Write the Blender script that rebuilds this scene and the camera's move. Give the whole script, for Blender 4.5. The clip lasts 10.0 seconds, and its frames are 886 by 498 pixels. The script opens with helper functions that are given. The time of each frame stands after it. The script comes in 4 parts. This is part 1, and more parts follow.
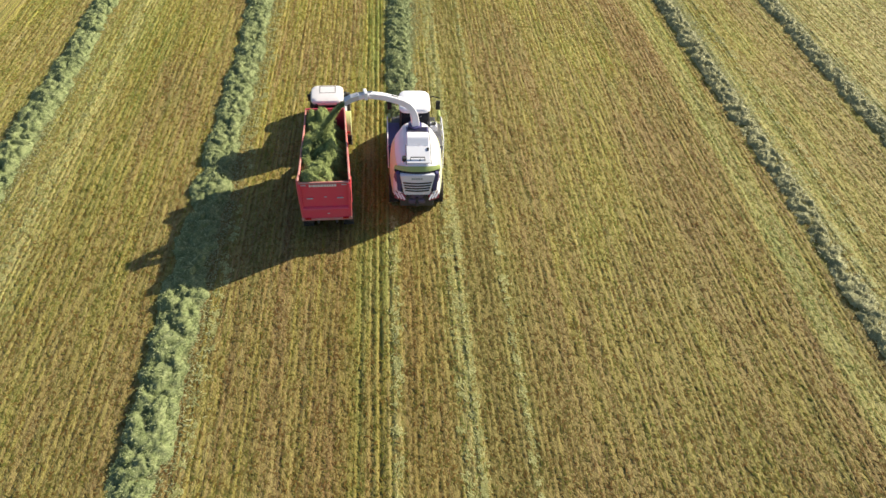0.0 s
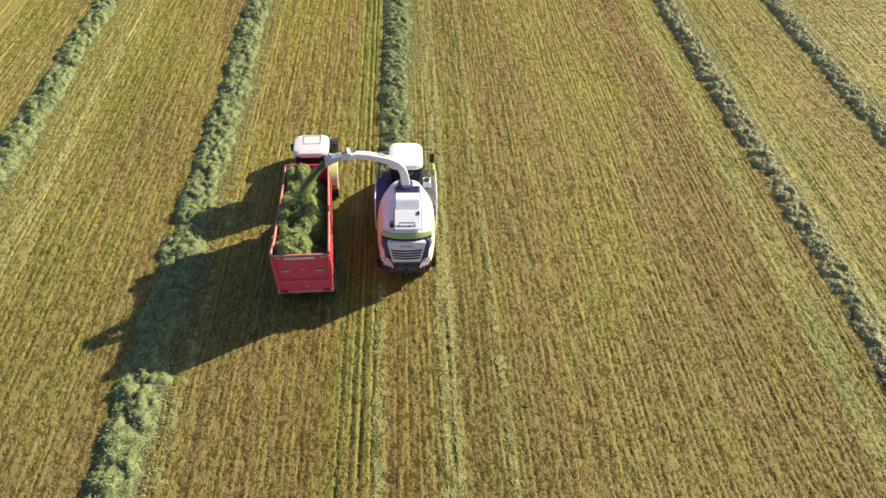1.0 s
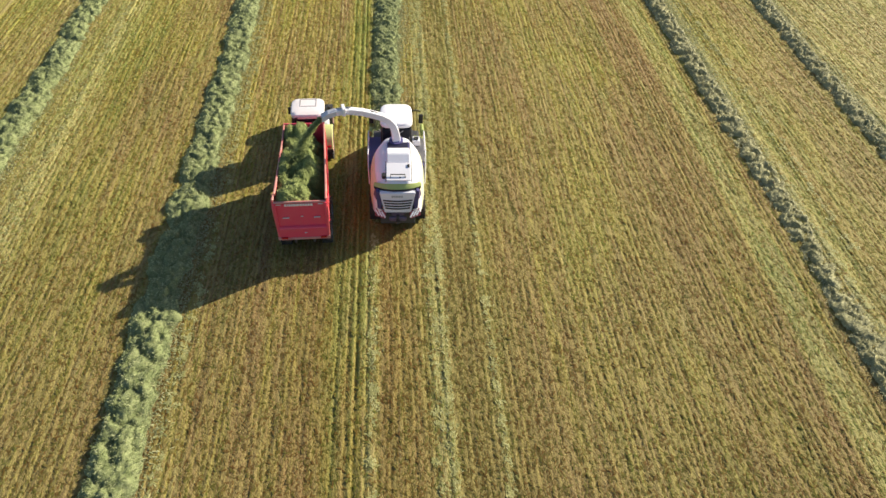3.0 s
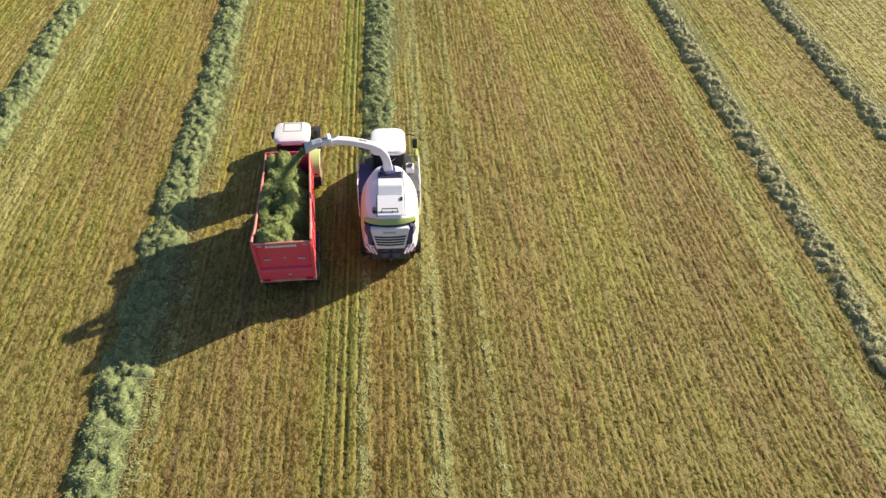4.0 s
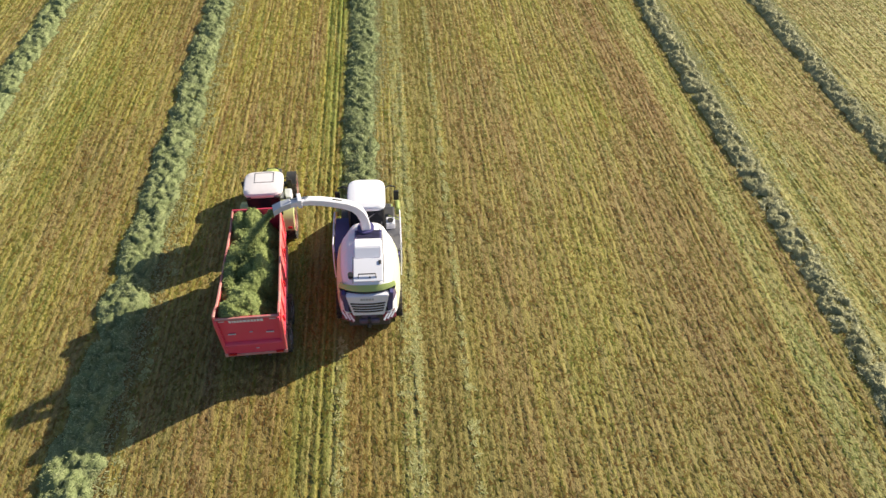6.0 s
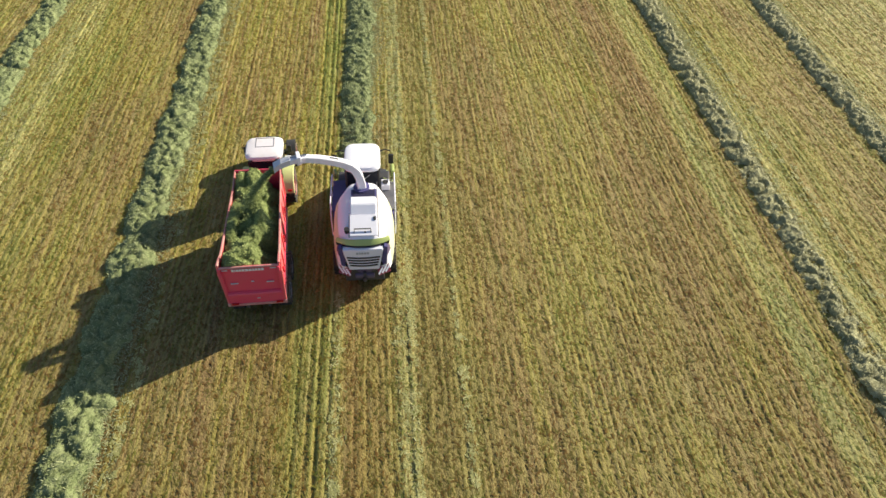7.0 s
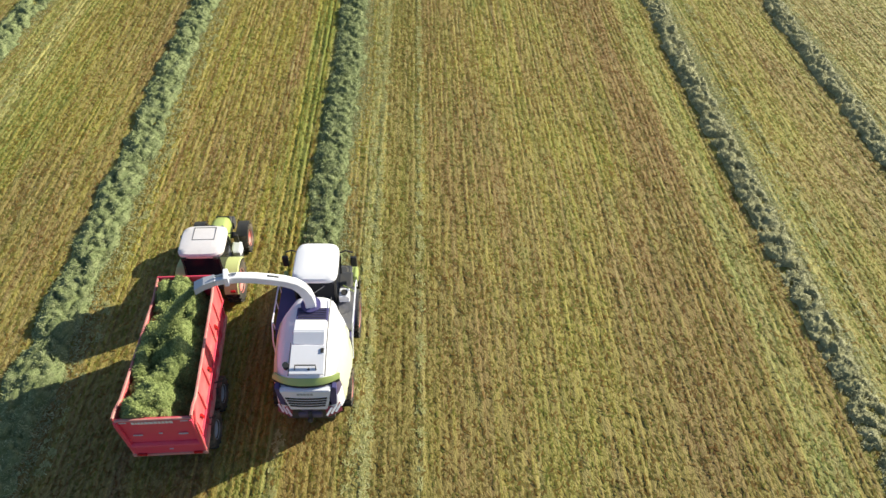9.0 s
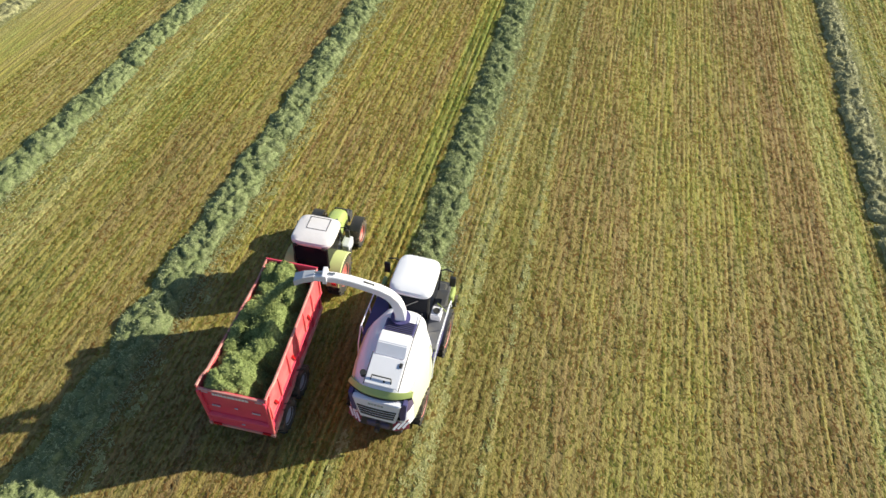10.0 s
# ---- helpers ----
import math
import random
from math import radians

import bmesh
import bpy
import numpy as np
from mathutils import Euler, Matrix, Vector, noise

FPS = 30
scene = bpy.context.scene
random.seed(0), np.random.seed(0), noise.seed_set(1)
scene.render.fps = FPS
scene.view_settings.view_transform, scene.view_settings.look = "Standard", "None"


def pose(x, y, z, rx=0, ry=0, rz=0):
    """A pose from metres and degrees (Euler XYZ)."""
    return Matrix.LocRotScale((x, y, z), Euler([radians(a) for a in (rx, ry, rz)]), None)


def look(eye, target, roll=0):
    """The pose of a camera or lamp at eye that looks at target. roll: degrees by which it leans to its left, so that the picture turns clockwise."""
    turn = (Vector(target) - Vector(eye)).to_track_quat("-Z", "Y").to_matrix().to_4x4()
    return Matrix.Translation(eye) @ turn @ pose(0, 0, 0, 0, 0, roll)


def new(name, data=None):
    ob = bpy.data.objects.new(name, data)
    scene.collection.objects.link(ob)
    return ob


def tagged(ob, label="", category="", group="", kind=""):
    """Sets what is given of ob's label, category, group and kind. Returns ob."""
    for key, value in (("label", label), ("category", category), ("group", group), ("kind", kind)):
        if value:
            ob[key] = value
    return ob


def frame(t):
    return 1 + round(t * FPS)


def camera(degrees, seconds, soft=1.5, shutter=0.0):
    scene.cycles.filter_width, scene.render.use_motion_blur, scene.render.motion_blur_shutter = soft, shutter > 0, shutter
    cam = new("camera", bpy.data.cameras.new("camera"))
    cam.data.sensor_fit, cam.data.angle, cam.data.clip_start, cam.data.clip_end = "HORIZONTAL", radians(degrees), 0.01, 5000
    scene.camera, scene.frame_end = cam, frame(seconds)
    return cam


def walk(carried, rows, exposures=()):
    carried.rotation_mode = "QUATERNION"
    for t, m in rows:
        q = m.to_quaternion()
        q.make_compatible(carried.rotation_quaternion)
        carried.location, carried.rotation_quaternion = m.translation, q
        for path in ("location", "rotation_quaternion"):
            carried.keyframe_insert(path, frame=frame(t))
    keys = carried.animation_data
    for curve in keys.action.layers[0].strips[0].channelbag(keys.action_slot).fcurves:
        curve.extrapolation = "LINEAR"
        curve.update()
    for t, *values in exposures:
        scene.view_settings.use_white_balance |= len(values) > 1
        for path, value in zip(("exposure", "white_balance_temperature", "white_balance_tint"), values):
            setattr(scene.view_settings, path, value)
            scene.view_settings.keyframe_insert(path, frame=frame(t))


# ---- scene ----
cam = camera(69.0, 10.0, soft=1.5)
# seconds, eye x y z, yaw, pitch, roll
PATH = [
    (0.0, -1.393, -26.003, 23.637, -3.87, -46.55, -2.89),
    (0.5, -0.679, -22.640, 23.637, -3.21, -46.72, -2.47),
    (1.0, -0.138, -21.334, 23.761, -2.82, -46.75, -2.34),
    (1.5, 0.135, -22.136, 24.057, -2.93, -46.72, -2.28),
    (2.0, -0.223, -23.978, 24.035, -3.47, -46.62, -2.77),
    (2.2, -0.264, -24.702, 23.946, -3.54, -46.59, -2.78),
    (3.3, -0.197, -24.648, 23.793, -3.76, -46.99, -2.61),
    (3.5, -0.183, -24.038, 23.797, -3.85, -47.15, -2.54),
    (4.0, 0.226, -21.375, 23.312, -4.12, -47.35, -2.11),
    (4.5, 0.737, -18.001, 22.983, -4.12, -47.49, -2.20),
    (5.0, 1.024, -15.789, 23.119, -4.09, -47.58, -2.25),
    (5.5, 1.002, -15.701, 23.403, -4.57, -47.48, -2.18),
    (5.7, 1.050, -16.380, 23.500, -4.56, -47.50, -2.10),
    (6.8, 1.306, -19.812, 23.318, -4.57, -47.39, -1.82),
    (7.0, 1.347, -20.038, 23.292, -4.48, -47.54, -1.96),
    (7.5, 1.616, -19.517, 22.994, -4.48, -47.63, -2.17),
    (8.0, 2.209, -17.771, 22.677, -4.43, -47.83, -2.31),
    (8.5, 2.995, -15.162, 22.284, -4.68, -47.75, -1.99),
    (9.0, 3.690, -12.541, 22.578, -1.63, -47.85, -2.33),
    (9.5, 4.198, -11.265, 22.728, 4.57, -47.99, -2.17),
    (10.0, 4.156, -11.267, 22.874, 14.28, -48.45, -2.35),
]
walk(cam, [(t, pose(x, y, z, 90 + pitch, roll, yaw)) for t, x, y, z, yaw, pitch, roll in PATH],
     [(0.0, 0.95, 6310, 9), (1.0, 0.93, 6380, 12), (4.0, 0.93, 6330, 12), (5.0, 0.87, 6310, 12), (7.0, 0.87, 6190, 11), (8.5, 0.83, 6060, 8), (10.0, 0.81, 5990, 7)])

# ---- light ----
SUN = Vector((1.88, 1.02, 1.0)).normalized()
elev = math.asin(SUN.z)
azim = math.atan2(SUN.x, SUN.y)
world = bpy.data.worlds.new("sky")
scene.world = world
world.use_nodes = True
wn, wl = world.node_tree.nodes, world.node_tree.links
wn.clear()
sky = wn.new("ShaderNodeTexSky")
sky.sky_type = "NISHITA"
sky.sun_disc = False
sky.sun_elevation = elev
sky.sun_rotation = azim
bg = wn.new("ShaderNodeBackground")
bg.inputs["Strength"].default_value = 0.066
wo = wn.new("ShaderNodeOutputWorld")
wl.new(sky.outputs[0], bg.inputs["Color"])
wl.new(bg.outputs[0], wo.inputs["Surface"])
sun = new("sun", bpy.data.lights.new("sun", "SUN"))
sun.data.energy = 4.65
sun.data.angle = radians(0.55)
sun.data.color = (1.0, 0.90, 0.665)
sun.matrix_world = look((60 * SUN.x, 60 * SUN.y, 60 * SUN.z), (0, 0, 0))


# ---- materials ----
class Nodes:
    """A small builder for one node material."""

    def __init__(self, name, rough=0.6, metal=0.0):
        self.mat = bpy.data.materials.new(name)
        self.mat.use_nodes = True
        self.n, self.l = self.mat.node_tree.nodes, self.mat.node_tree.links
        self.bsdf = self.n["Principled BSDF"]
        self.bsdf.inputs["Roughness"].default_value = rough
        self.bsdf.inputs["Metallic"].default_value = metal
        self.co = self.n.new("ShaderNodeTexCoord").outputs["Object"]

    def link(self, a, b):
        self.l.new(a, b)

    def mapped(self, scale, place=(0, 0, 0)):
        m = self.n.new("ShaderNodeMapping")
        m.inputs["Scale"].default_value = scale
        m.inputs["Location"].default_value = place
        self.link(self.co, m.inputs["Vector"])
        return m.outputs[0]

    def noise(self, scale, detail=3, rough=0.55, stretch=(1, 1, 1), place=(0, 0, 0)):
        t = self.n.new("ShaderNodeTexNoise")
        t.inputs["Scale"].default_value = scale
        t.inputs["Detail"].default_value = detail
        t.inputs["Roughness"].default_value = rough
        self.link(self.mapped(stretch, place), t.inputs["Vector"])
        return t.outputs[0]

    def ramp(self, fac, stops, mode="LINEAR"):
        r = self.n.new("ShaderNodeValToRGB")
        r.color_ramp.interpolation = mode
        e = r.color_ramp.elements
        while len(e) < len(stops):
            e.new(0.5)
        for el, (p, c) in zip(e, stops):
            el.position = p
            el.color = (*c, 1) if len(c) == 3 else c
        self.link(fac, r.inputs[0])
        return r.outputs[0]

    def math(self, op, a, b):
        m = self.n.new("ShaderNodeMath")
        m.operation = op
        for k, v in enumerate((a, b)):
            if isinstance(v, (int, float)):
                m.inputs[k].default_value = v
            else:
                self.link(v, m.inputs[k])
        return m.outputs[0]

    def mix(self, fac, a, b, mode="MIX"):
        m = self.n.new("ShaderNodeMix")
        m.data_type = "RGBA"
        m.blend_type = mode
        for sock, v in ((m.inputs[0], fac), (m.inputs[6], a), (m.inputs[7], b)):
            if isinstance(v, (int, float)):
                sock.default_value = v
            elif isinstance(v, tuple):
                sock.default_value = (*v, 1)
            else:
                self.link(v, sock)
        return m.outputs[2]

    def bump(self, height, strength=0.3, distance=0.02):
        b = self.n.new("ShaderNodeBump")
        b.inputs["Strength"].default_value = strength
        b.inputs["Distance"].default_value = distance
        self.link(height, b.inputs["Height"])
        self.link(b.outputs[0], self.bsdf.inputs["Normal"])

    def color(self, c):
        if isinstance(c, tuple):
            self.bsdf.inputs["Base Color"].default_value = (*c, 1)
        else:
            self.link(c, self.bsdf.inputs["Base Color"])
        return self


def painted(name, base, rough=0.35, dirt=(0.22, 0.19, 0.12), amount=0.25, metal=0.0, coat=0.0):
    """Paint, rubber, steel or plastic with dust in patches and fine unevenness."""
    m = Nodes(name, rough, metal)
    big = m.ramp(m.noise(1.7, 5, 0.65), [(0.42, (0, 0, 0)), (0.78, (1, 1, 1))])
    fine = m.noise(38, 2)
    c = m.mix(m.math("MULTIPLY", big, amount), base, dirt)
    c = m.mix(m.math("MULTIPLY", fine, 0.16), c, tuple(v * 0.72 for v in base))
    m.color(c)
    m.link(m.math("ADD", m.math("MULTIPLY", big, 0.25), rough), m.bsdf.inputs["Roughness"])
    m.bsdf.inputs["Coat Weight"].default_value = coat
    m.bump(m.noise(9, 4), 0.12, 0.01)
    return m.mat


def vegetation(name, stops, rough=0.75, scale=2.4, thin=0.0, islands=True):
    """Cut or growing grass: tone by piece and by patch."""
    m = Nodes(name, rough)
    patch = m.noise(scale, 5, 0.65)
    if islands:
        geo = m.n.new("ShaderNodeNewGeometry")
        f = m.math("ADD", m.math("MULTIPLY", geo.outputs["Random Per Island"], 0.55), m.math("MULTIPLY", patch, 0.55))
    else:
        f = m.math("ADD", m.math("MULTIPLY", m.noise(17, 4, 0.7), 0.6), m.math("MULTIPLY", patch, 0.5))
    tone = m.ramp(f, stops)
    m.color(tone)
    m.bsdf.inputs["Specular IOR Level"].default_value = 0.35
    if thin:
        glow = m.n.new("ShaderNodeBsdfTranslucent")
        m.link(tone, glow.inputs[0])
        blend = m.n.new("ShaderNodeMixShader")
        blend.inputs[0].default_value = thin
        m.link(m.bsdf.outputs[0], blend.inputs[1])
        m.link(glow.outputs[0], blend.inputs[2])
        m.link(blend.outputs[0], m.n["Material Output"].inputs["Surface"])
    if not islands:
        m.bump(m.noise(26, 4, 0.7, (1, 0.6, 1)), 0.9, 0.05)
    return m.mat


ROW = 0.25  # drill rows, metres apart


# ground stubble: tone runs in bands along the rows
FX0, FX1 = -45.0, 46.0


def stubble_material(pieces=False):
    m = Nodes("stubble_blades" if pieces else "stubble_field", 0.85)
    sep = m.n.new("ShaderNodeSeparateXYZ")
    wob = m.n.new("ShaderNodeVectorMath")
    wob.operation = "ADD"
    sway = m.n.new("ShaderNodeCombineXYZ")
    m.link(m.math("MULTIPLY", m.math("SUBTRACT", m.noise(0.35, 4, 0.6, (1, 0.35, 1)), 0.5), 0.25), sway.inputs[0])
    m.link(m.co, wob.inputs[0])
    m.link(sway.outputs[0], wob.inputs[1])
    m.link(wob.outputs[0], sep.inputs[0])
    u = m.math("DIVIDE", m.math("SUBTRACT", sep.outputs[0], FX0), FX1 - FX0)
    bands = [(x, g) for x, g in BANDS]
    band = m.ramp(u, [((x - FX0) / (FX1 - FX0), (g, g, g)) for x, g in bands])
    broad = m.noise(0.8, 4, 0.6, (1, 0.03, 1))
    lines = m.noise(7.0, 3, 0.65, (1, 0.008, 1), (3, 7, 0))
    patch = m.noise(0.16, 5, 0.6, (1, 0.6, 1))
    mott = m.noise(10, 4, 0.65, (1, 0.4, 1))
    f = m.math("ADD", m.math("MULTIPLY", m.math("SUBTRACT", band, 0.13), 1.0), m.math("MULTIPLY", m.math("SUBTRACT", broad, 0.5), 1.2))
    f = m.math("ADD", f, m.math("MULTIPLY", m.math("SUBTRACT", lines, 0.5), 1.75))
    f = m.math("ADD", f, m.math("MULTIPLY", m.math("SUBTRACT", patch, 0.5), 1.35))
    f = m.math("ADD", f, m.math("MULTIPLY", m.math("SUBTRACT", mott, 0.5), 0.95))
    f = m.math("ADD", f, 0.145)
    c = m.ramp(f, [(0.0, (0.268, 0.160, 0.066)), (0.22, (0.300, 0.203, 0.070)), (0.47, (0.326, 0.258, 0.072)), (0.74, (0.360, 0.310, 0.052)), (1.0, (0.205, 0.245, 0.044))])
    red = m.ramp(m.noise(1.0, 4, 0.7, (1, 0.04, 1), (11, 3, 0)), [(0.47, (0, 0, 0)), (0.64, (1, 1, 1))])
    hay = m.ramp(m.noise(2.6, 4, 0.65, (1, 0.06, 1), (1, 13, 0)), [(0.55, (0, 0, 0)), (0.70, (1, 1, 1))])
    c = m.mix(m.math("MULTIPLY", hay, 0.6), c, (0.43, 0.355, 0.172))
    weed = m.ramp(m.noise(1.2, 5, 0.75, (1, 0.10, 1), (6, 2, 0)), [(0.52, (0, 0, 0)), (0.68, (1, 1, 1))])
    c = m.mix(m.math("MULTIPLY", weed, 0.65), c, (0.146, 0.180, 0.039))
    # brightness falloff with view angle put into the colour: darker toward low y
    lengthwise = m.ramp(m.math("ADD", m.math("DIVIDE", m.math("ADD", sep.outputs[1], 20.0), 60.0), m.math("MULTIPLY", m.math("SUBTRACT", patch, 0.5), 0.25)), [(0.12, (1, 1, 1)), (0.62, (0, 0, 0))])
    c = m.mix(m.math("MULTIPLY", red, m.math("ADD", m.math("MULTIPLY", lengthwise, 0.55), 0.12)), c, (0.275, 0.150, 0.080))
    c = m.mix(m.math("MULTIPLY", lengthwise, 0.51), c, (0.111, 0.081, 0.031))
    behind = m.ramp(m.math("DIVIDE", m.math("ADD", sep.outputs[1], 10.0), 20.0), [(0.45, (1, 1, 1)), (0.62, (0.12, 0.12, 0.12))])
    swath = m.ramp(u, [((x - FX0) / (FX1 - FX0), (g, g, g)) for x, g in SWATH])
    c = m.mix(m.math("MULTIPLY", m.math("MULTIPLY", swath, behind), m.ramp(m.noise(1.1, 4, 0.65, (1, 0.12, 1), (4, 8, 0)), [(0.3, (0.3, 0.3, 0.3)), (0.6, (1, 1, 1))])), c, (0.175, 0.098, 0.032))
    olive = m.ramp(u, [((x - FX0) / (FX1 - FX0), (g, g, g)) for x, g in OLIVE])
    c = m.mix(olive, c, (0.135, 0.118, 0.028))
    pale = m.ramp(u, [((x - FX0) / (FX1 - FX0), (g, g, g)) for x, g in PALE])
    c = m.mix(m.math("MULTIPLY", pale, m.ramp(m.noise(3.2, 5, 0.75, (1, 0.35, 1), (2, 2, 0)), [(0.26, (0, 0, 0)), (0.46, (1, 1, 1))])), c, (0.49, 0.465, 0.200))
    straw = m.ramp(m.noise(15, 2, 0.55, (1, 0.6, 1), (5, 1, 0)), [(0.50, (0, 0, 0)), (0.64, (1, 1, 1))])
    c = m.mix(m.math("MULTIPLY", straw, 0.42), c, (0.373, 0.308, 0.105))
    soil = m.ramp(m.noise(13, 2, 0.55, (1, 0.5, 1), (9, 4, 0)), [(0.36, (1, 1, 1)), (0.52, (0, 0, 0))])
    c = m.mix(m.math("MULTIPLY", soil, 0.26), c, (0.075, 0.056, 0.021))
    # drill rows: a dark furrow every ROW metres, plain in some rows and faint in others
    flat = m.n.new("ShaderNodeSeparateXYZ")
    m.link(m.co, flat.inputs[0])
    across = m.math("FRACT", m.math("DIVIDE", flat.outputs[0], ROW), 0.0)
    off = m.math("ABSOLUTE", m.math("SUBTRACT", across, 0.5), 0.0)
    furrow = m.ramp(off, [(0.08, (1, 1, 1)), (0.24, (0, 0, 0))])
    crest = m.ramp(off, [(0.28, (0, 0, 0)), (0.46, (1, 1, 1))])
    plain = m.ramp(m.noise(3.1, 2, 0.5, (1, 0.02, 1), (7, 5, 0)), [(0.40, (0.02, 0.02, 0.02)), (0.66, (1, 1, 1))])
    c = m.mix(m.math("MULTIPLY", m.math("MULTIPLY", furrow, plain), 0.34), c, (0.085, 0.064, 0.022))
    c = m.mix(m.math("MULTIPLY", m.math("MULTIPLY", crest, plain), 0.24), c, (0.39, 0.325, 0.115))
    if pieces:
        geo = m.n.new("ShaderNodeNewGeometry")
        c = m.mix(1.0, c, m.ramp(geo.outputs["Random Per Island"], [(0.0, (0.95, 0.72, 0.62)), (0.3, (1.15, 0.98, 0.85)), (0.45, (0.80, 1.02, 0.70)), (0.65, (1.0, 1.12, 0.85)), (0.8, (1.15, 1.15, 1.1)), (1.0, (1.4, 1.38, 1.35))]), "MULTIPLY")
        glow = m.n.new("ShaderNodeBsdfTranslucent")
        m.link(c, glow.inputs[0])
        blend = m.n.new("ShaderNodeMixShader")
        blend.inputs[0].default_value = 0.5
        m.link(m.bsdf.outputs[0], blend.inputs[1])
        m.link(glow.outputs[0], blend.inputs[2])
        m.link(blend.outputs[0], m.n["Material Output"].inputs["Surface"])
    m.color(c)
    m.bsdf.inputs["Specular IOR Level"].default_value = 0.22
    if pieces:
        return m.mat
    m.bump(m.noise(14, 2, 0.6, (1, 0.6, 1)), 0.9, 0.05)
    return m.mat


# pale bleached strips beside old rows: x, strength
PALE = [(-43.9, 0.5), (-33.2, 0.5), (-29.27, 0.1), (-20.43, 0.3), (-19.25, 0.55), (-17.97, 0.1), (-1.61, 0), (-1.15, 0.4), (-0.85, 0), (1.31, 0.12), (1.55, 0.4), (1.85, 0.3), (2.04, 0.75), (2.26, 0.1), (4.0, 0.06), (4.13, 0.5), (4.28, 0.06), (9.94, 0.12), (18.55, 0.03), (18.75, 1.0), (18.97, 0.3), (19.6, 0.45), (19.9, 0.05), (21.98, 0.2), (22.33, 0.55), (22.94, 0.45), (23.38, 0.12), (30.81, 0.2), (31.59, 0.7), (32.5, 0.4), (36, 0.45)]
# greener, shorter strips, and a faint darker band left of -10: x, strength
OLIVE = [(-28.0, 0), (-21.0, 0.13), (-12.5, 0.13), (-10.5, 0), (1.0, 0), (1.3, 0.2), (2.2, 0.45), (3.3, 0.55), (4.6, 0.28), (6.5, 0.05), (8.0, 0)]
# freshly worked darker strips: x, strength
SWATH = [(-5.82, 0), (-3.14, 0.4), (-2.86, 0.06), (-1.04, 0.06), (-0.66, 0.68), (0.99, 0.68), (1.45, 0.15), (1.81, 0), (2.18, 0.1), (2.45, 0.6), (3.55, 0.52), (3.91, 0.1), (4.92, 0.22), (7.2, 0.1), (9.94, 0.0)]
# greenness of the ground across the rows: x, 0 brown to 1 green
BANDS = [(-29.3, 0.62), (-20.4, 0.66), (-16.5, 0.64), (-14.9, 0.5), (-13.2, 0.38), (-10, 0.5), (-8.7, 0.50), (-6.5, 0.46), (-3.3, 0.46), (-2.86, 0.92), (-1.8, 0.95), (-1.04, 0.88), (-0.71, 0.5), (0.9, 0.5), (1.6, 0.6), (3.6, 0.6), (4.5, 0.4), (5.6, 0.3), (6.8, 0.33), (8.2, 0.42), (9.6, 0.52), (10.7, 0.42), (12.2, 0.62), (13.4, 0.45), (15.3, 0.3), (18.3, 0.33), (18.7, 0.88), (19.9, 0.86), (20.2, 0.4), (25, 0.78), (27, 0.5), (29.5, 0.38)]
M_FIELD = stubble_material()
M_HEAP = vegetation("cut_grass", [(0.2, (0.065, 0.090, 0.026)), (0.5, (0.175, 0.210, 0.082)), (0.8, (0.36, 0.38, 0.19))], islands=False)
M_STRAND = vegetation("grass_strands", [(0.15, (0.10, 0.135, 0.040)), (0.5, (0.27, 0.305, 0.132)), (0.85, (0.56, 0.58, 0.32))], thin=0.35)
M_DRY = vegetation("dried_cut_grass", [(0.2, (0.12, 0.115, 0.046)), (0.5, (0.29, 0.28, 0.135)), (0.8, (0.53, 0.50, 0.28))], islands=False)
M_DRYSTRAND = vegetation("dried_strands", [(0.15, (0.17, 0.17, 0.07)), (0.5, (0.36, 0.345, 0.18)), (0.85, (0.62, 0.58, 0.35))], thin=0.3)
M_FRINGE = vegetation("raked_fringe", [(0.15, (0.17, 0.20, 0.08)), (0.5, (0.34, 0.36, 0.17)), (0.85, (0.58, 0.57, 0.33))], thin=0.35)
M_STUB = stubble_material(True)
M_RESIDUE = vegetation("loose_residue", [(0.15, (0.30, 0.29, 0.09)), (0.5, (0.43, 0.42, 0.165)), (0.85, (0.58, 0.55, 0.26))], scale=0.6, thin=0.35)
M_LOAD = vegetation("chopped_grass", [(0.2, (0.070, 0.096, 0.025)), (0.5, (0.20, 0.245, 0.078)), (0.85, (0.37, 0.41, 0.15))], islands=False, scale=3.5)
M_CHOP = vegetation("chopped_pieces", [(0.15, (0.085, 0.118, 0.030)), (0.5, (0.225, 0.27, 0.085)), (0.85, (0.42, 0.46, 0.17))], scale=3.0)
M_WHITE = painted("white_paint", (0.86, 0.845, 0.925), 0.5, dirt=(0.5, 0.46, 0.4), amount=0.10)
M_DUSTY = painted("dusty_white_paint", (0.80, 0.75, 0.785), 0.55, dirt=(0.50, 0.44, 0.38), amount=0.35)
M_GREY = painted("pale_grey_paint", (0.60, 0.60, 0.66), 0.4, amount=0.12)
M_LIME = painted("lime_green_paint", (0.42, 0.50, 0.15), 0.35, amount=0.15, coat=0.3)
M_FENDER = painted("faded_lime_paint", (0.60, 0.64, 0.27), 0.4, amount=0.2)
M_PALELIME = painted("pale_lime_paint", (0.76, 0.78, 0.54), 0.35, amount=0.1)
M_RED = painted("red_paint", (0.80, 0.062, 0.125), 0.42, dirt=(0.62, 0.20, 0.20), amount=0.28, coat=0.2)
# lighter copy of the red; the sunlit look of the boards is put in
M_LITRED = painted("sunlit_tone_red_paint", (0.76, 0.115, 0.125), 0.5, dirt=(0.66, 0.32, 0.30), amount=0.5)
M_RAIL = painted("dusty_red_rail", (0.60, 0.19, 0.18), 0.55, dirt=(0.58, 0.46, 0.38), amount=0.9)
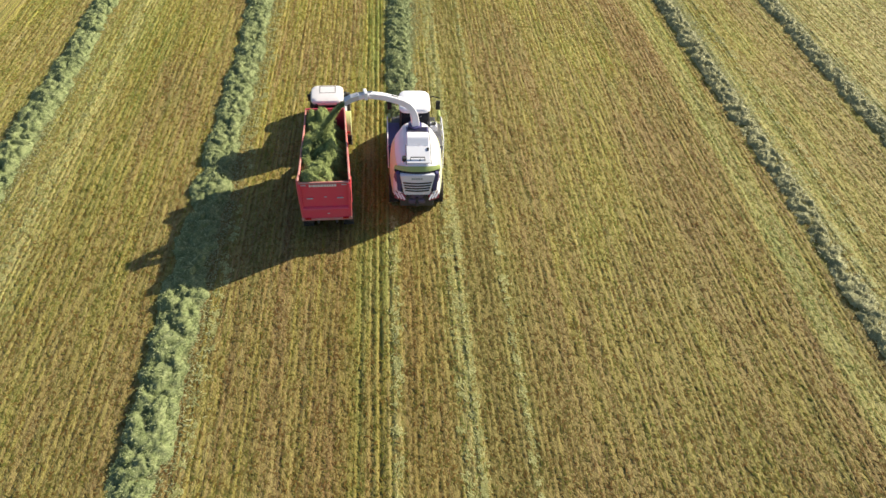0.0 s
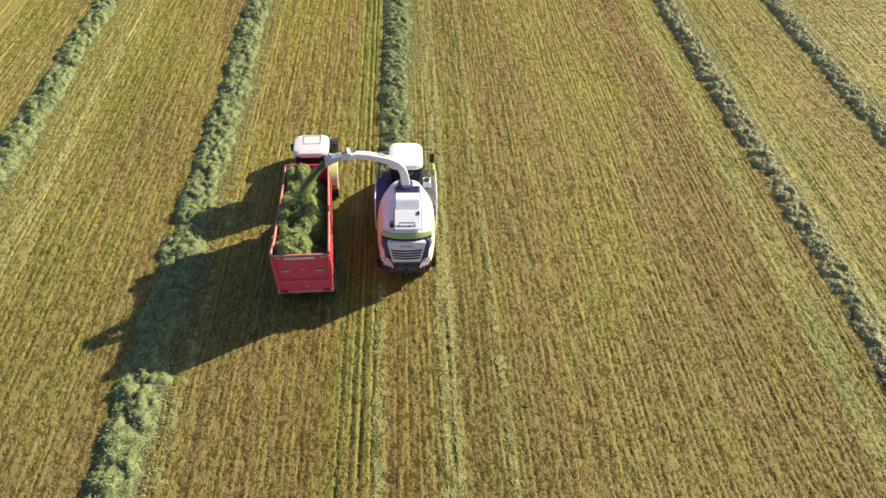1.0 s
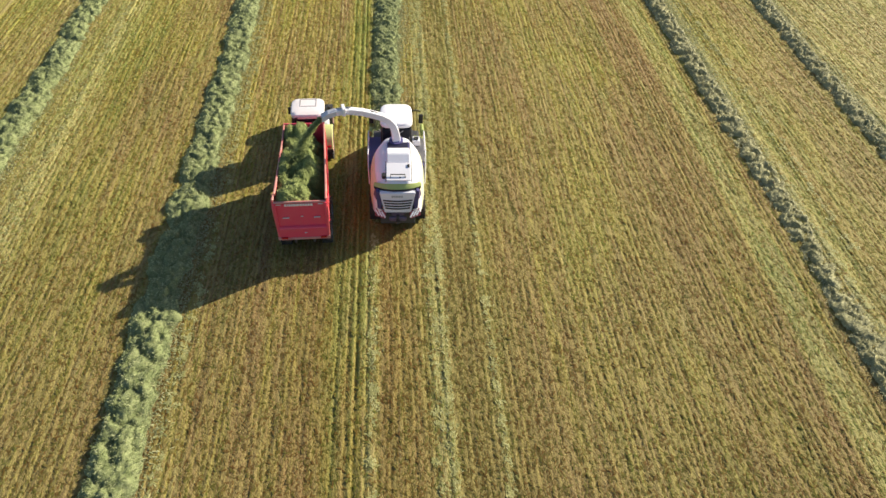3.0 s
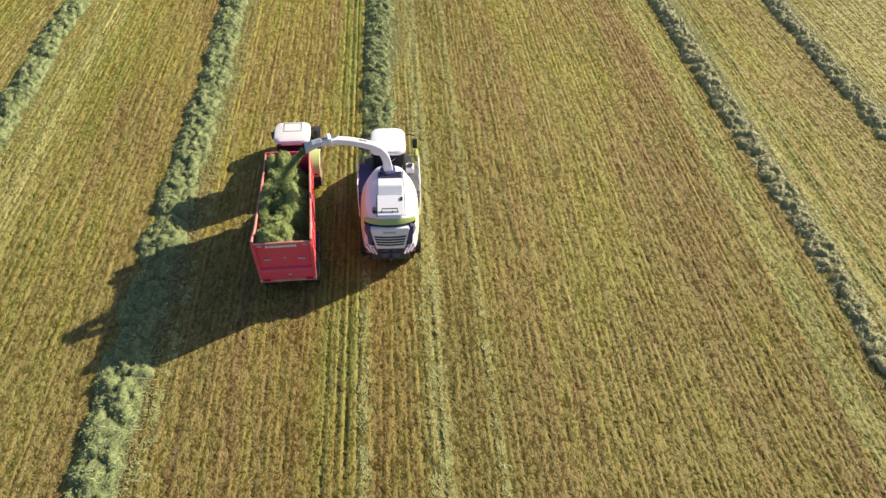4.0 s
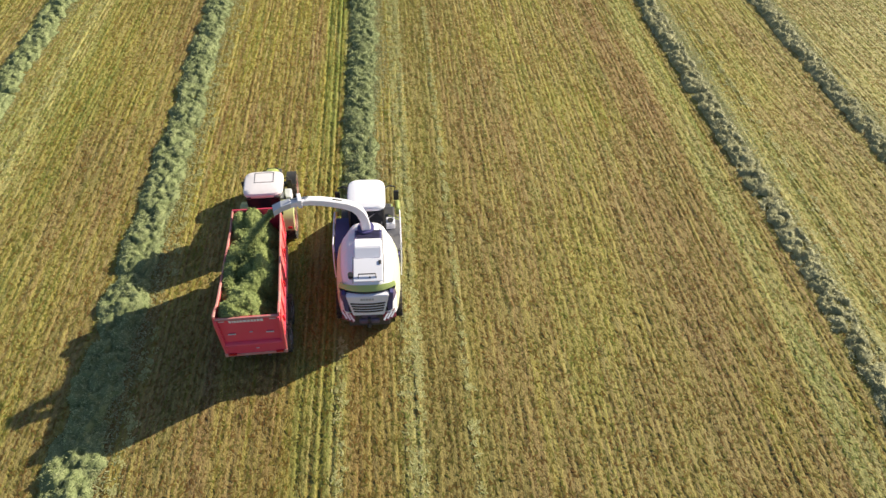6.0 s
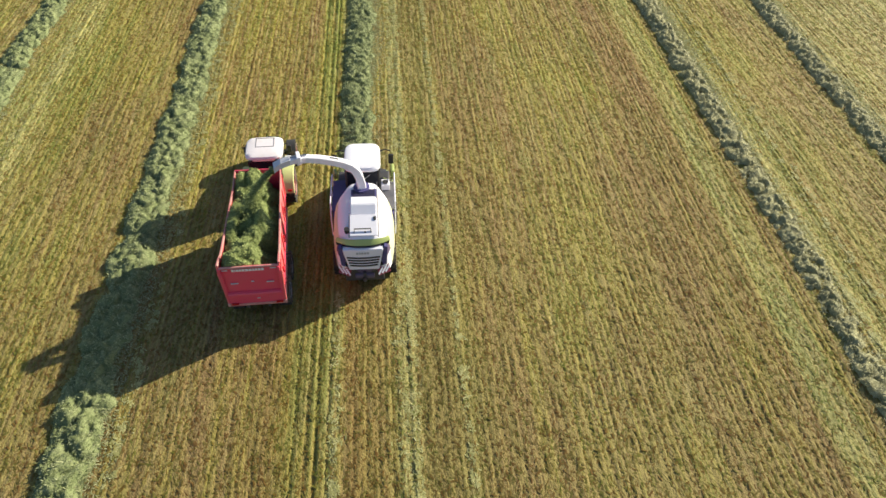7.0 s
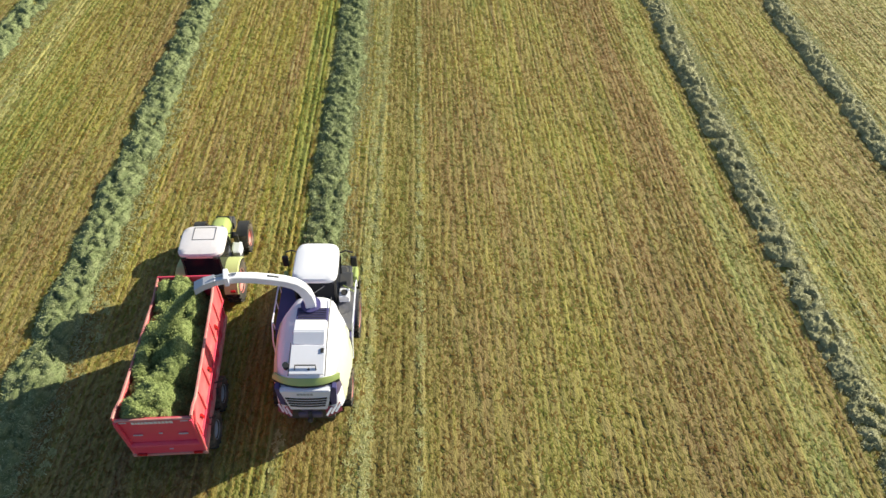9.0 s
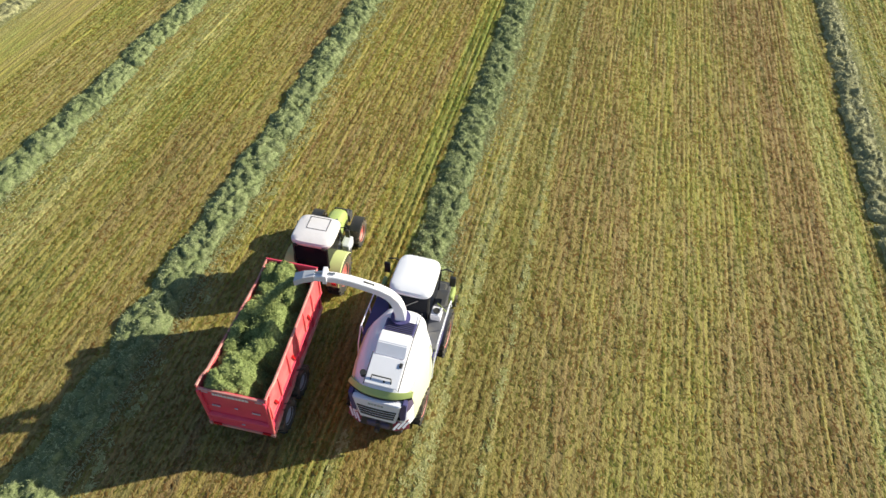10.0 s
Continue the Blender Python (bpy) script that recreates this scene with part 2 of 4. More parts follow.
M_RIM = painted("red_rim_paint", (0.60, 0.15, 0.13), 0.5, dirt=(0.64, 0.47, 0.41), amount=0.9)
M_BLACK = painted("black_plastic", (0.025, 0.025, 0.028), 0.5, dirt=(0.12, 0.10, 0.07), amount=0.3)
M_DARK = painted("dark_grey_steel", (0.075, 0.075, 0.085), 0.5, dirt=(0.17, 0.14, 0.09), amount=0.35, metal=0.3)
# blue of the sky-lit shaded side is put into this dark colour
M_DECK = painted("shade_blue_deck", (0.075, 0.066, 0.20), 0.45, dirt=(0.10, 0.10, 0.12), amount=0.15)
M_RUBBER = painted("tyre_rubber", (0.03, 0.028, 0.026), 0.85, dirt=(0.26, 0.20, 0.14), amount=0.8)
M_PLATE = painted("worn_deck_plate", (0.11, 0.11, 0.13), 0.5, dirt=(0.30, 0.27, 0.20), amount=0.4)
M_SKIRT = painted("dusty_dark_cover", (0.125, 0.092, 0.165), 0.5, dirt=(0.24, 0.20, 0.22), amount=0.5)
M_STEEL = painted("steel", (0.45, 0.45, 0.46), 0.35, amount=0.25, metal=0.9)
M_GREYRIM = painted("pale_rim_paint", (0.32, 0.34, 0.40), 0.5, amount=0.4)
M_LAMP = painted("red_lens", (0.5, 0.015, 0.02), 0.2, amount=0.05)
M_WARN = painted("dull_red_reflector", (0.26, 0.035, 0.06), 0.4, dirt=(0.16, 0.10, 0.12), amount=0.5)
M_GLASS = Nodes("tinted_glass", 0.12).color((0.012, 0.014, 0.022)).mat
M_GLASS.node_tree.nodes["Principled BSDF"].inputs["Specular IOR Level"].default_value = 0.11
M_WHITE.node_tree.nodes["Principled BSDF"].inputs["Specular IOR Level"].default_value = 0.12
M_PRINT = painted("pale_print", (0.86, 0.80, 0.80), 0.55, amount=0.1)
M_TEXT = painted("grey_print", (0.42, 0.43, 0.46), 0.5, amount=0.05)


# ---- building helpers ----
def part(name, bm, material, parent=None, label="", smooth=False):
    """Link a bmesh as one mesh object, under a thing or part if given."""
    me = bpy.data.meshes.new(name)
    bmesh.ops.recalc_face_normals(bm, faces=bm.faces)
    bm.to_mesh(me)
    bm.free()
    me.materials.append(material)
    if smooth:
        me.polygons.foreach_set("use_smooth", [True] * len(me.polygons))
        me.set_sharp_from_angle(angle=radians(smooth if smooth is not True else 40))
    ob = new(name, me)
    if parent is not None:
        ob.parent = parent
    if label:
        ob["label"] = label
    return ob


def mesh_from(name, verts, faces, material, parent=None, smooth=False):
    me = bpy.data.meshes.new(name)
    me.from_pydata(verts, [], faces)
    me.materials.append(material)
    if smooth:
        me.polygons.foreach_set("use_smooth", [True] * len(me.polygons))
    me.update()
    ob = new(name, me)
    if parent is not None:
        ob.parent = parent
    return ob


def thing(name, label, category, at=(0, 0, 0), group="", turn=0):
    ob = new(name)
    ob.matrix_basis = pose(*at, 0, 0, turn)
    return tagged(ob, label, category, group)


def box(c, s, bevel=0.02, m=None, bm=None, seg=2):
    bm = bm or bmesh.new()
    made = bmesh.ops.create_cube(bm, size=1.0)["verts"]
    for v in made:
        v.co = Vector((v.co.x * s[0], v.co.y * s[1], v.co.z * s[2]))
    if bevel:
        edges = list({e for v in made for e in v.link_edges})
        made = list({v for f in bmesh.ops.bevel(bm, geom=edges, offset=min(bevel, 0.45 * min(s)), segments=seg, affect="EDGES", profile=0.6)["faces"] for v in f.verts} | {v for v in made if v.is_valid})
    for v in made:
        v.co = (m @ v.co if m else v.co) + Vector(c)
    return bm


def prism(outline, x0, x1, axis="x", bm=None, bevel=0.0):
    """Outline of (y, z) pairs pulled from x0 to x1 (or another axis)."""
    bm = bm or bmesh.new()

    def at(a, b, k):
        return {"x": (k, a, b), "y": (a, k, b), "z": (a, b, k)}[axis]

    lo = [bm.verts.new(at(a, b, x0)) for a, b in outline]
    hi = [bm.verts.new(at(a, b, x1)) for a, b in outline]
    n = len(lo)
    faces = [bm.faces.new(lo), bm.faces.new(hi[::-1])]
    faces += [bm.faces.new((lo[i], hi[i], hi[(i + 1) % n], lo[(i + 1) % n])) for i in range(n)]
    if bevel:
        bmesh.ops.bevel(bm, geom=list({e for f in faces for e in f.edges}), offset=bevel, segments=2, affect="EDGES")
    return bm


def loft(rings, caps=True, closed=True, bm=None):
    bm = bm or bmesh.new()
    vs = [[bm.verts.new(p) for p in r] for r in rings]
    n = len(vs[0])
    for a, b in zip(vs, vs[1:]):
        for i in range(n if closed else n - 1):
            bm.faces.new((a[i], a[(i + 1) % n], b[(i + 1) % n], b[i]))
    if caps:
        bm.faces.new(vs[0][::-1])
        bm.faces.new(vs[-1])
    return bm


def tube(points, r, n=8, bm=None):
    """A round bar along points; r one radius or one for each point."""
    pts = [Vector(p) for p in points]
    rings = []
    for i, p in enumerate(pts):
        d = (pts[min(i + 1, len(pts) - 1)] - pts[max(i - 1, 0)]).normalized()
        side = d.cross(Vector((0, 0, 1)))
        side = side.normalized() if side.length > 1e-3 else Vector((1, 0, 0))
        up = side.cross(d)
        rr = r if isinstance(r, (int, float)) else r[i]
        rings.append([p + rr * (math.cos(a) * side + math.sin(a) * up) for a in (2 * math.pi * k / n for k in range(n))])
    return loft(rings, bm=bm)


def disc(c, axis_to, r, n=20, bm=None):
    return tube([c, axis_to], r, n, bm)


def revolve(profile, n=36, bm=None):
    """A ring round the x axis; profile of (x, radius), closed."""
    return loft([[(x, r * math.cos(2 * math.pi * k / n), r * math.sin(2 * math.pi * k / n)) for x, r in profile] for k in range(n)] + [[(x, r, 0) for x, r in profile]], caps=False, bm=bm)


def wheel(parent, at, radius, width, rim_mat, side, lugs=20, rim_r=0.56, rim_label="red-painted dished rim"):
    """A tractor wheel: lugged tyre over a dished rim with hub and bolts. side: +1 faces +x."""
    r, w = radius, width / 2
    hold = part("wheel", disc((-0.3 * w, 0, 0), (0.3 * w, 0, 0), 0.10, 14), M_DARK, parent)
    hold.matrix_basis = pose(*at)
    bm = revolve([(-w * 0.8, r * rim_r), (-w * 0.98, r * 0.74), (-w * 0.95, r * 0.90), (-w * 0.6, r * 0.955), (w * 0.6, r * 0.955), (w * 0.95, r * 0.90), (w * 0.98, r * 0.74), (w * 0.8, r * rim_r), (w * 0.7, r * (rim_r - 0.05)), (-w * 0.7, r * (rim_r - 0.05))])
    for k in range(lugs):
        for s in (-1, 1):
            a = 2 * math.pi * (k + (0.5 if s > 0 else 0)) / lugs
            m = Matrix.Rotation(a, 3, "X") @ Matrix.Rotation(s * radians(32), 3, "Z")
            c = Matrix.Rotation(a, 3, "X") @ Vector((s * w * 0.5, 0, r * 0.965))
            box(c, (w * 1.05, 0.055 * r + 0.02, r * 0.09), 0, m, bm)
    bmesh.ops.remove_doubles(bm, verts=bm.verts, dist=1e-5)
    part("tyre", bm, M_RUBBER, hold, "dusty black tyre with cleats", smooth=35)
    f = side * w
    rim = [(f * 0.72, r * (rim_r + 0.03)), (f * 0.86, r * (rim_r + 0.02)), (f * 0.60, r * (rim_r - 0.06)), (f * 0.30, r * 0.34), (f * 0.38, r * 0.20), (f * 0.55, r * 0.15), (f * 0.55, 0.01), (-f * 0.2, 0.01), (-f * 0.2, r * 0.3), (-f * 0.5, r * (rim_r - 0.02))]
    bm = revolve(rim, 28)
    for k in range(8):
        a = 2 * math.pi * k / 8
        c = Vector((f * 0.36, r * 0.26 * math.cos(a), r * 0.26 * math.sin(a)))
        disc(c, c + Vector((f * 0.12, 0, 0)), 0.022, 6, bm)
    part("rim", bm, rim_mat, hold, rim_label, smooth=35)
    return hold


def blades(spots, rng, length, width, material, name, parent=None, up=0.6):
    """Many loose grass blades: each a bent strip of four triangles. spots: (x, y, z, size)."""
    n = len(spots)
    p = np.array(spots)
    az = rng.uniform(0, 2 * np.pi, n)
    el = np.clip(rng.normal(up, 0.35, n), -0.2, 1.4)
    ln = length * rng.uniform(0.6, 1.4, n) * p[:, 3]
    wd = width * rng.uniform(0.7, 1.3, n) * p[:, 3]
    d = np.stack([np.cos(az) * np.cos(el), np.sin(az) * np.cos(el), np.sin(el)], 1)
    s = np.stack([-np.sin(az), np.cos(az), np.zeros(n)], 1) * wd[:, None] / 2
    mid = p[:, :3] + d * ln[:, None] * 0.55
    tip = p[:, :3] + d * ln[:, None] - np.array([0, 0, 1]) * (ln * 0.28)[:, None]
    v = np.stack([p[:, :3] - s, p[:, :3] + s, mid - s * 0.9, mid + s * 0.9, tip], 1).reshape(-1, 3)
    me = bpy.data.meshes.new(name)
    i = np.arange(n)[:, None] * 5
    loops = np.concatenate([i + 0, i + 1, i + 3, i + 2, i + 2, i + 3, i + 4], 1).ravel()
    me.vertices.add(5 * n)
    me.vertices.foreach_set("co", v.ravel())
    me.loops.add(7 * n)
    me.loops.foreach_set("vertex_index", loops)
    me.polygons.add(2 * n)
    me.polygons.foreach_set("loop_start", (np.arange(n)[:, None] * 7 + np.array([0, 4])).ravel())
    me.update(calc_edges=True)
    me.materials.append(material)
    ob = new(name, me)
    if parent is not None:
        ob.parent = parent
    return ob


def smooth_noise(rng, shape, sx, sy):
    """White noise blurred by sx, sy cells, of unit spread."""
    a = rng.normal(0, 1, shape)
    for axis, s in ((0, sx), (1, sy)):
        if s > 0:
            r0 = min(int(3 * s) + 1, a.shape[axis] // 2 - 1)
            k = np.exp(-0.5 * (np.arange(-r0, r0 + 1) / s) ** 2)
            a = np.apply_along_axis(lambda r: np.convolve(r, k, "same"), axis, a)
    return a / a.std()


# ---- the field ----
WINDROWS = [(-33.2, -36, 62), (-22.2, -36, 62), (-10.88, -36, 62), (-0.38, 5.5, 62), (21.66, -36, 62), (30.81, -36, 62)]
TRACKS = [(-2.23, 0.06), (-1.85, 0.06), (-2.71, 0.06), (-1.40, 0.05), (18.5, 0.07), (20.1, 0.07), (-5.15, 0.2), (-8.4, 0.2)]
RESIDUE = [(2.05, 0.16, 0.9), (1.55, 0.24, 0.45), (4.13, 0.10, 0.5), (-1.15, 0.2, 0.5), (22.59, 0.3, 0.9), (31.94, 0.3, 0.8), (-9.26, 0.3, 0.5), (-19.44, 0.4, 0.6), (23.99, 0.3, 0.6)]


GROUND = []


def ground_height(x, y):
    xs, ys, h = GROUND
    return h[np.clip(np.searchsorted(xs, x), 0, len(xs) - 1), np.clip(np.searchsorted(ys, y), 0, len(ys) - 1)]


def field():
    rng = np.random.default_rng(5)
    xs = np.arange(-40, 42.01, ROW / 4)
    back = [-20.0]
    while back[-1] > -40:
        back.append(back[-1] - min(0.25, 0.095 + 0.022 * (-20 - back[-1])))
    ys = back[::-1]
    while ys[-1] < 52:
        ys.append(ys[-1] + 0.095 + 0.0022 * (ys[-1] + 20))
    ys = np.array(ys)
    nx, ny = len(xs), len(ys)
    h = 0.0065 * smooth_noise(rng, (nx, ny), 0.7, 0.9)
    h += 0.007 * smooth_noise(rng, (nx, ny), 0.9, 3.2)
    h += 0.004 * smooth_noise(rng, (nx, ny), 1.1, 6.0)
    h = np.clip(h, -0.035, 0.05)
    X = xs[:, None] + 0 * ys
    for x, w in TRACKS:
        h -= (0.045 if -3 < x < -1 else 0.018) * np.exp(-(((X - x) / w) ** 2))
    for x, w, a in RESIDUE:
        h += 0.045 * a * np.exp(-(((X - x) / w) ** 2)) * np.clip(0.75 + 0.35 * smooth_noise(rng, (nx, ny), 1.3, 4.0), 0.1, 2)
    # drill rows: a furrow every fourth line of the mesh, of uneven depth
    for k in range(2, nx - 1, 4):
        deep = np.clip(rng.normal(0.003, 0.008) + 0.005 * smooth_noise(rng, (1, ny), 0, 40)[0], 0, 0.028)
        h[k] -= deep
        h[k - 2] += 0.5 * deep
    h += 0.03 * smooth_noise(rng, (nx, ny), 28, 20)
    fade = np.minimum(1, (52 - ys) / 8).clip(0, 1)
    h *= fade
    out = np.array([2.0, 8, 30, 120, 500, 2500])
    xs = np.concatenate([xs[0] - out[::-1], xs, xs[-1] + out])
    ys = np.concatenate([ys[0] - out[::-1], ys, ys[-1] + out])
    h = np.pad(h, len(out), mode="constant")
    GROUND[:] = [xs, ys, h]
    nx, ny = len(xs), len(ys)
    co = np.stack([np.repeat(xs, ny), np.tile(ys, nx), h.ravel()], 1)
    i = (np.arange(nx - 1)[:, None] * ny + np.arange(ny - 1)).ravel()
    loops = np.stack([i, i + ny, i + ny + 1, i + 1], 1)
    me = bpy.data.meshes.new("ground")
    me.vertices.add(len(co))
    me.vertices.foreach_set("co", co.ravel())
    me.loops.add(loops.size)
    me.loops.foreach_set("vertex_index", loops.ravel())
    me.polygons.add(len(loops))
    me.polygons.foreach_set("loop_start", np.arange(len(loops)) * 4)
    me.polygons.foreach_set("use_smooth", np.ones(len(loops), bool))
    me.update(calc_edges=True)
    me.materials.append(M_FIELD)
    return tagged(new("ground", me), "mown hay field with brown and yellow-green stubble rows", "field", kind="structure")


def flakes(x, y, size, lift, rng, length, width, material, name, parent=None):
    """Cut stalks lying almost flat, mostly along the rows."""
    n = len(x)
    az = rng.normal(np.pi / 2, 0.75, n)
    lng, wid = length * size, width * size
    lengthwise = np.stack([np.cos(az) * lng, np.sin(az) * lng, rng.normal(0, 0.05, n) * lng], 1)
    side = np.stack([-np.sin(az) * wid, np.cos(az) * wid, rng.normal(0, 0.14, n) * wid], 1)
    p = np.stack([x, y, ground_height(x, y) + lift], 1)
    v = np.stack([p - lengthwise - side, p + lengthwise - side, p + lengthwise * 0.9 + side, p - lengthwise * 0.9 + side], 1).reshape(-1, 3)
    me = bpy.data.meshes.new(name)
    me.vertices.add(4 * n)
    me.vertices.foreach_set("co", v.ravel())
    me.loops.add(4 * n)
    me.loops.foreach_set("vertex_index", np.arange(4 * n))
    me.polygons.add(n)
    me.polygons.foreach_set("loop_start", np.arange(n) * 4)
    me.update(calc_edges=True)
    me.materials.append(material)
    ob = new(name, me)
    if parent is not None:
        ob.parent = parent
    return ob


def stubble():
    """Short cut stubble, and loose pale residue in lines on the ground."""
    rng = np.random.default_rng(11)
    n = 260000
    y = -17.5 + 68 * rng.random(n) ** 1.2
    # thinning out behind
    y = np.concatenate([y, -17.5 - 22 * (1 - np.sqrt(rng.random(80000)))])
    n = len(y)
    x = -28 + 70 * rng.random(n)
    size = rng.uniform(0.6, 1.4, n) * (1 + 0.010 * np.abs(y + 19))
    ob = flakes(x, y, size, 0.003 + 0.003 * rng.random(n), rng, 0.078, 0.023, M_STUB, "stubble")
    rows = []
    for cx, w, a in RESIDUE:
        k = int(525 * a)
        lump = np.stack([rng.normal(cx, w * 0.5, k), rng.uniform(-35, 45, k)], 1)
        rows.append(np.repeat(lump, 14, 0) + rng.normal(0, 0.085, (14 * k, 2)))
    spot = np.concatenate(rows)
    n = len(spot)
    flakes(spot[:, 0], spot[:, 1], rng.uniform(0.6, 1.3, n), rng.uniform(0.006, 0.014, n), rng, 0.075, 0.024, M_RESIDUE, "loose_residue", ob)
    return tagged(ob, "short straw-coloured stubble and loose grass on the field", "stubble", kind="stuff")


def windrow(x, y0, y1, seed, heap_mat, strand_mat, label, size=1.0):
    rng = np.random.default_rng(seed)
    W2, H2, K = (0.98 if size == 1 else 0.90) * size ** 0.45, 0.25 * size, 30
    step = 0.085
    ys = np.arange(y0, y1, step)
    verts, faces = [], []
    noise_at = noise.noise
    for j, y in enumerate(ys):
        end = min(1.0, (y - y0) / 1.2 + 0.05)
        cx = x + 0.22 * noise_at((y * 0.16, seed * 3.1, 0)) + 0.14 * noise_at((y * 0.7, seed * 3.1, 4))
        wide = W2 * (1 + 0.30 * noise_at((y * 0.55, seed, 9))) * (0.5 + 0.5 * end)
        tall = H2 * (1 + 0.40 * noise_at((y * 0.6, seed, 5))) * end
        for k in range(K + 1):
            u = -1 + 2 * k / K
            z = tall * (1 - abs(u) ** 2.4) ** 0.8
            px = cx + u * wide * (1 + 0.22 * noise_at((y * 1.3, seed, 20 + math.copysign(3, u))))
            b = (1 - u ** 4) * 0.85 + 0.15
            q = Vector((px, y * 0.9, seed * 7.0))
            bend = Vector((0.3 * noise_at(q * 1.7), 0.3 * noise_at(q * 1.7 + Vector((0, 5, 0))), 0))
            f1 = noise.voronoi((q + bend) * (2.0 + 0.9 * (1 - size) * 2))[0][0]
            f2 = noise.voronoi((q + bend) * 4.6)[0][0]
            lump = size ** 0.5 * ((0.26 if size == 1 else 0.33) * (0.66 - 1.5 * f1 * f1) + 0.14 * (0.50 - 1.4 * f2 * f2)) + 0.05 * noise_at(q * 9)
            verts.append((px + 0.10 * noise_at(q * 2.4 + Vector((9, 0, 0))), y + 0.08 * noise_at(q * 3 + Vector((0, 9, 0))), max(-0.04, z + lump * b * end - 0.05)))
    n = K + 1
    for j in range(len(ys) - 1):
        for k in range(K):
            a = j * n + k
            faces.append((a, a + 1, a + 1 + n, a + n))
    heap = mesh_from("windrow", verts, faces, heap_mat, smooth=True)
    v = np.array(verts)
    v = v[(v[:, 1] < 52) & (v[:, 1] > -36) & (v[:, 2] > 0.02)]
    pick = rng.integers(0, len(v), 37000 if abs(x) < 15 else 30000)
    spots = np.column_stack([v[pick] + rng.normal(0, 0.03, (len(pick), 3)) * (1, 1, 0.4), rng.uniform(0.7, 1.4, len(pick))])
    # a loose fringe on the side from which the row was raked
    m = 18500
    stray = np.stack([x + 0.45 + np.abs(rng.normal(0, 0.55, m)), rng.uniform(max(y0 - 1, -36), 48, m), rng.uniform(0.02, 0.09, m), rng.uniform(0.8, 1.5, m)], 1)
    stray[:, 2] *= np.clip(1.3 - (stray[:, 0] - x - 0.45), 0.2, 1)
    blades(spots, rng, 0.11 if size == 1 else 0.15, 0.026, strand_mat, "loose_grass", heap, up=0.42)
    blades(stray, rng, 0.13, 0.026, M_FRINGE, "fringe", heap, up=0.2)
    return tagged(heap, label, "windrow", "windrows on the field", "stuff")


field()
stubble()
for n_row, (wx, wy0, wy1) in enumerate(WINDROWS):
    old = wx > 20 or wx < -30
    windrow(wx, wy0, wy1, n_row + 1, M_DRY if old else M_HEAP, M_DRYSTRAND if old else M_STRAND,
            "long greyish windrow of drying cut grass on stubble" if old else "long lumpy green windrow of cut grass on stubble", 0.78 if old else 1.0)


# ---- forage harvester ----
def hood_ring(y, half, top, bottom, power=3.2, n=28):
    """Upper shell section: flat-topped arch from one side to the other."""
    pts = []
    for k in range(n + 1):
        a = math.pi * k / n
        c, s = math.cos(a), math.sin(a)
        pts.append((half * math.copysign(abs(c) ** (2 / power), c), y, bottom + (top - bottom) * abs(s) ** (2 / power)))
    return pts


def bars(parent, x0, y, z, widths, height, gap, m, material, name="lettering", label="plain grey bars of unreadable print"):
    bm = bmesh.new()
    x = x0
    for w in widths:
        box((x + w / 2, 0, 0), (w, 0.012, height), 0.002, None, bm, 1)
        x += w + gap
    ob = part(name, bm, material, parent, label)
    ob.matrix_basis = m
    return ob


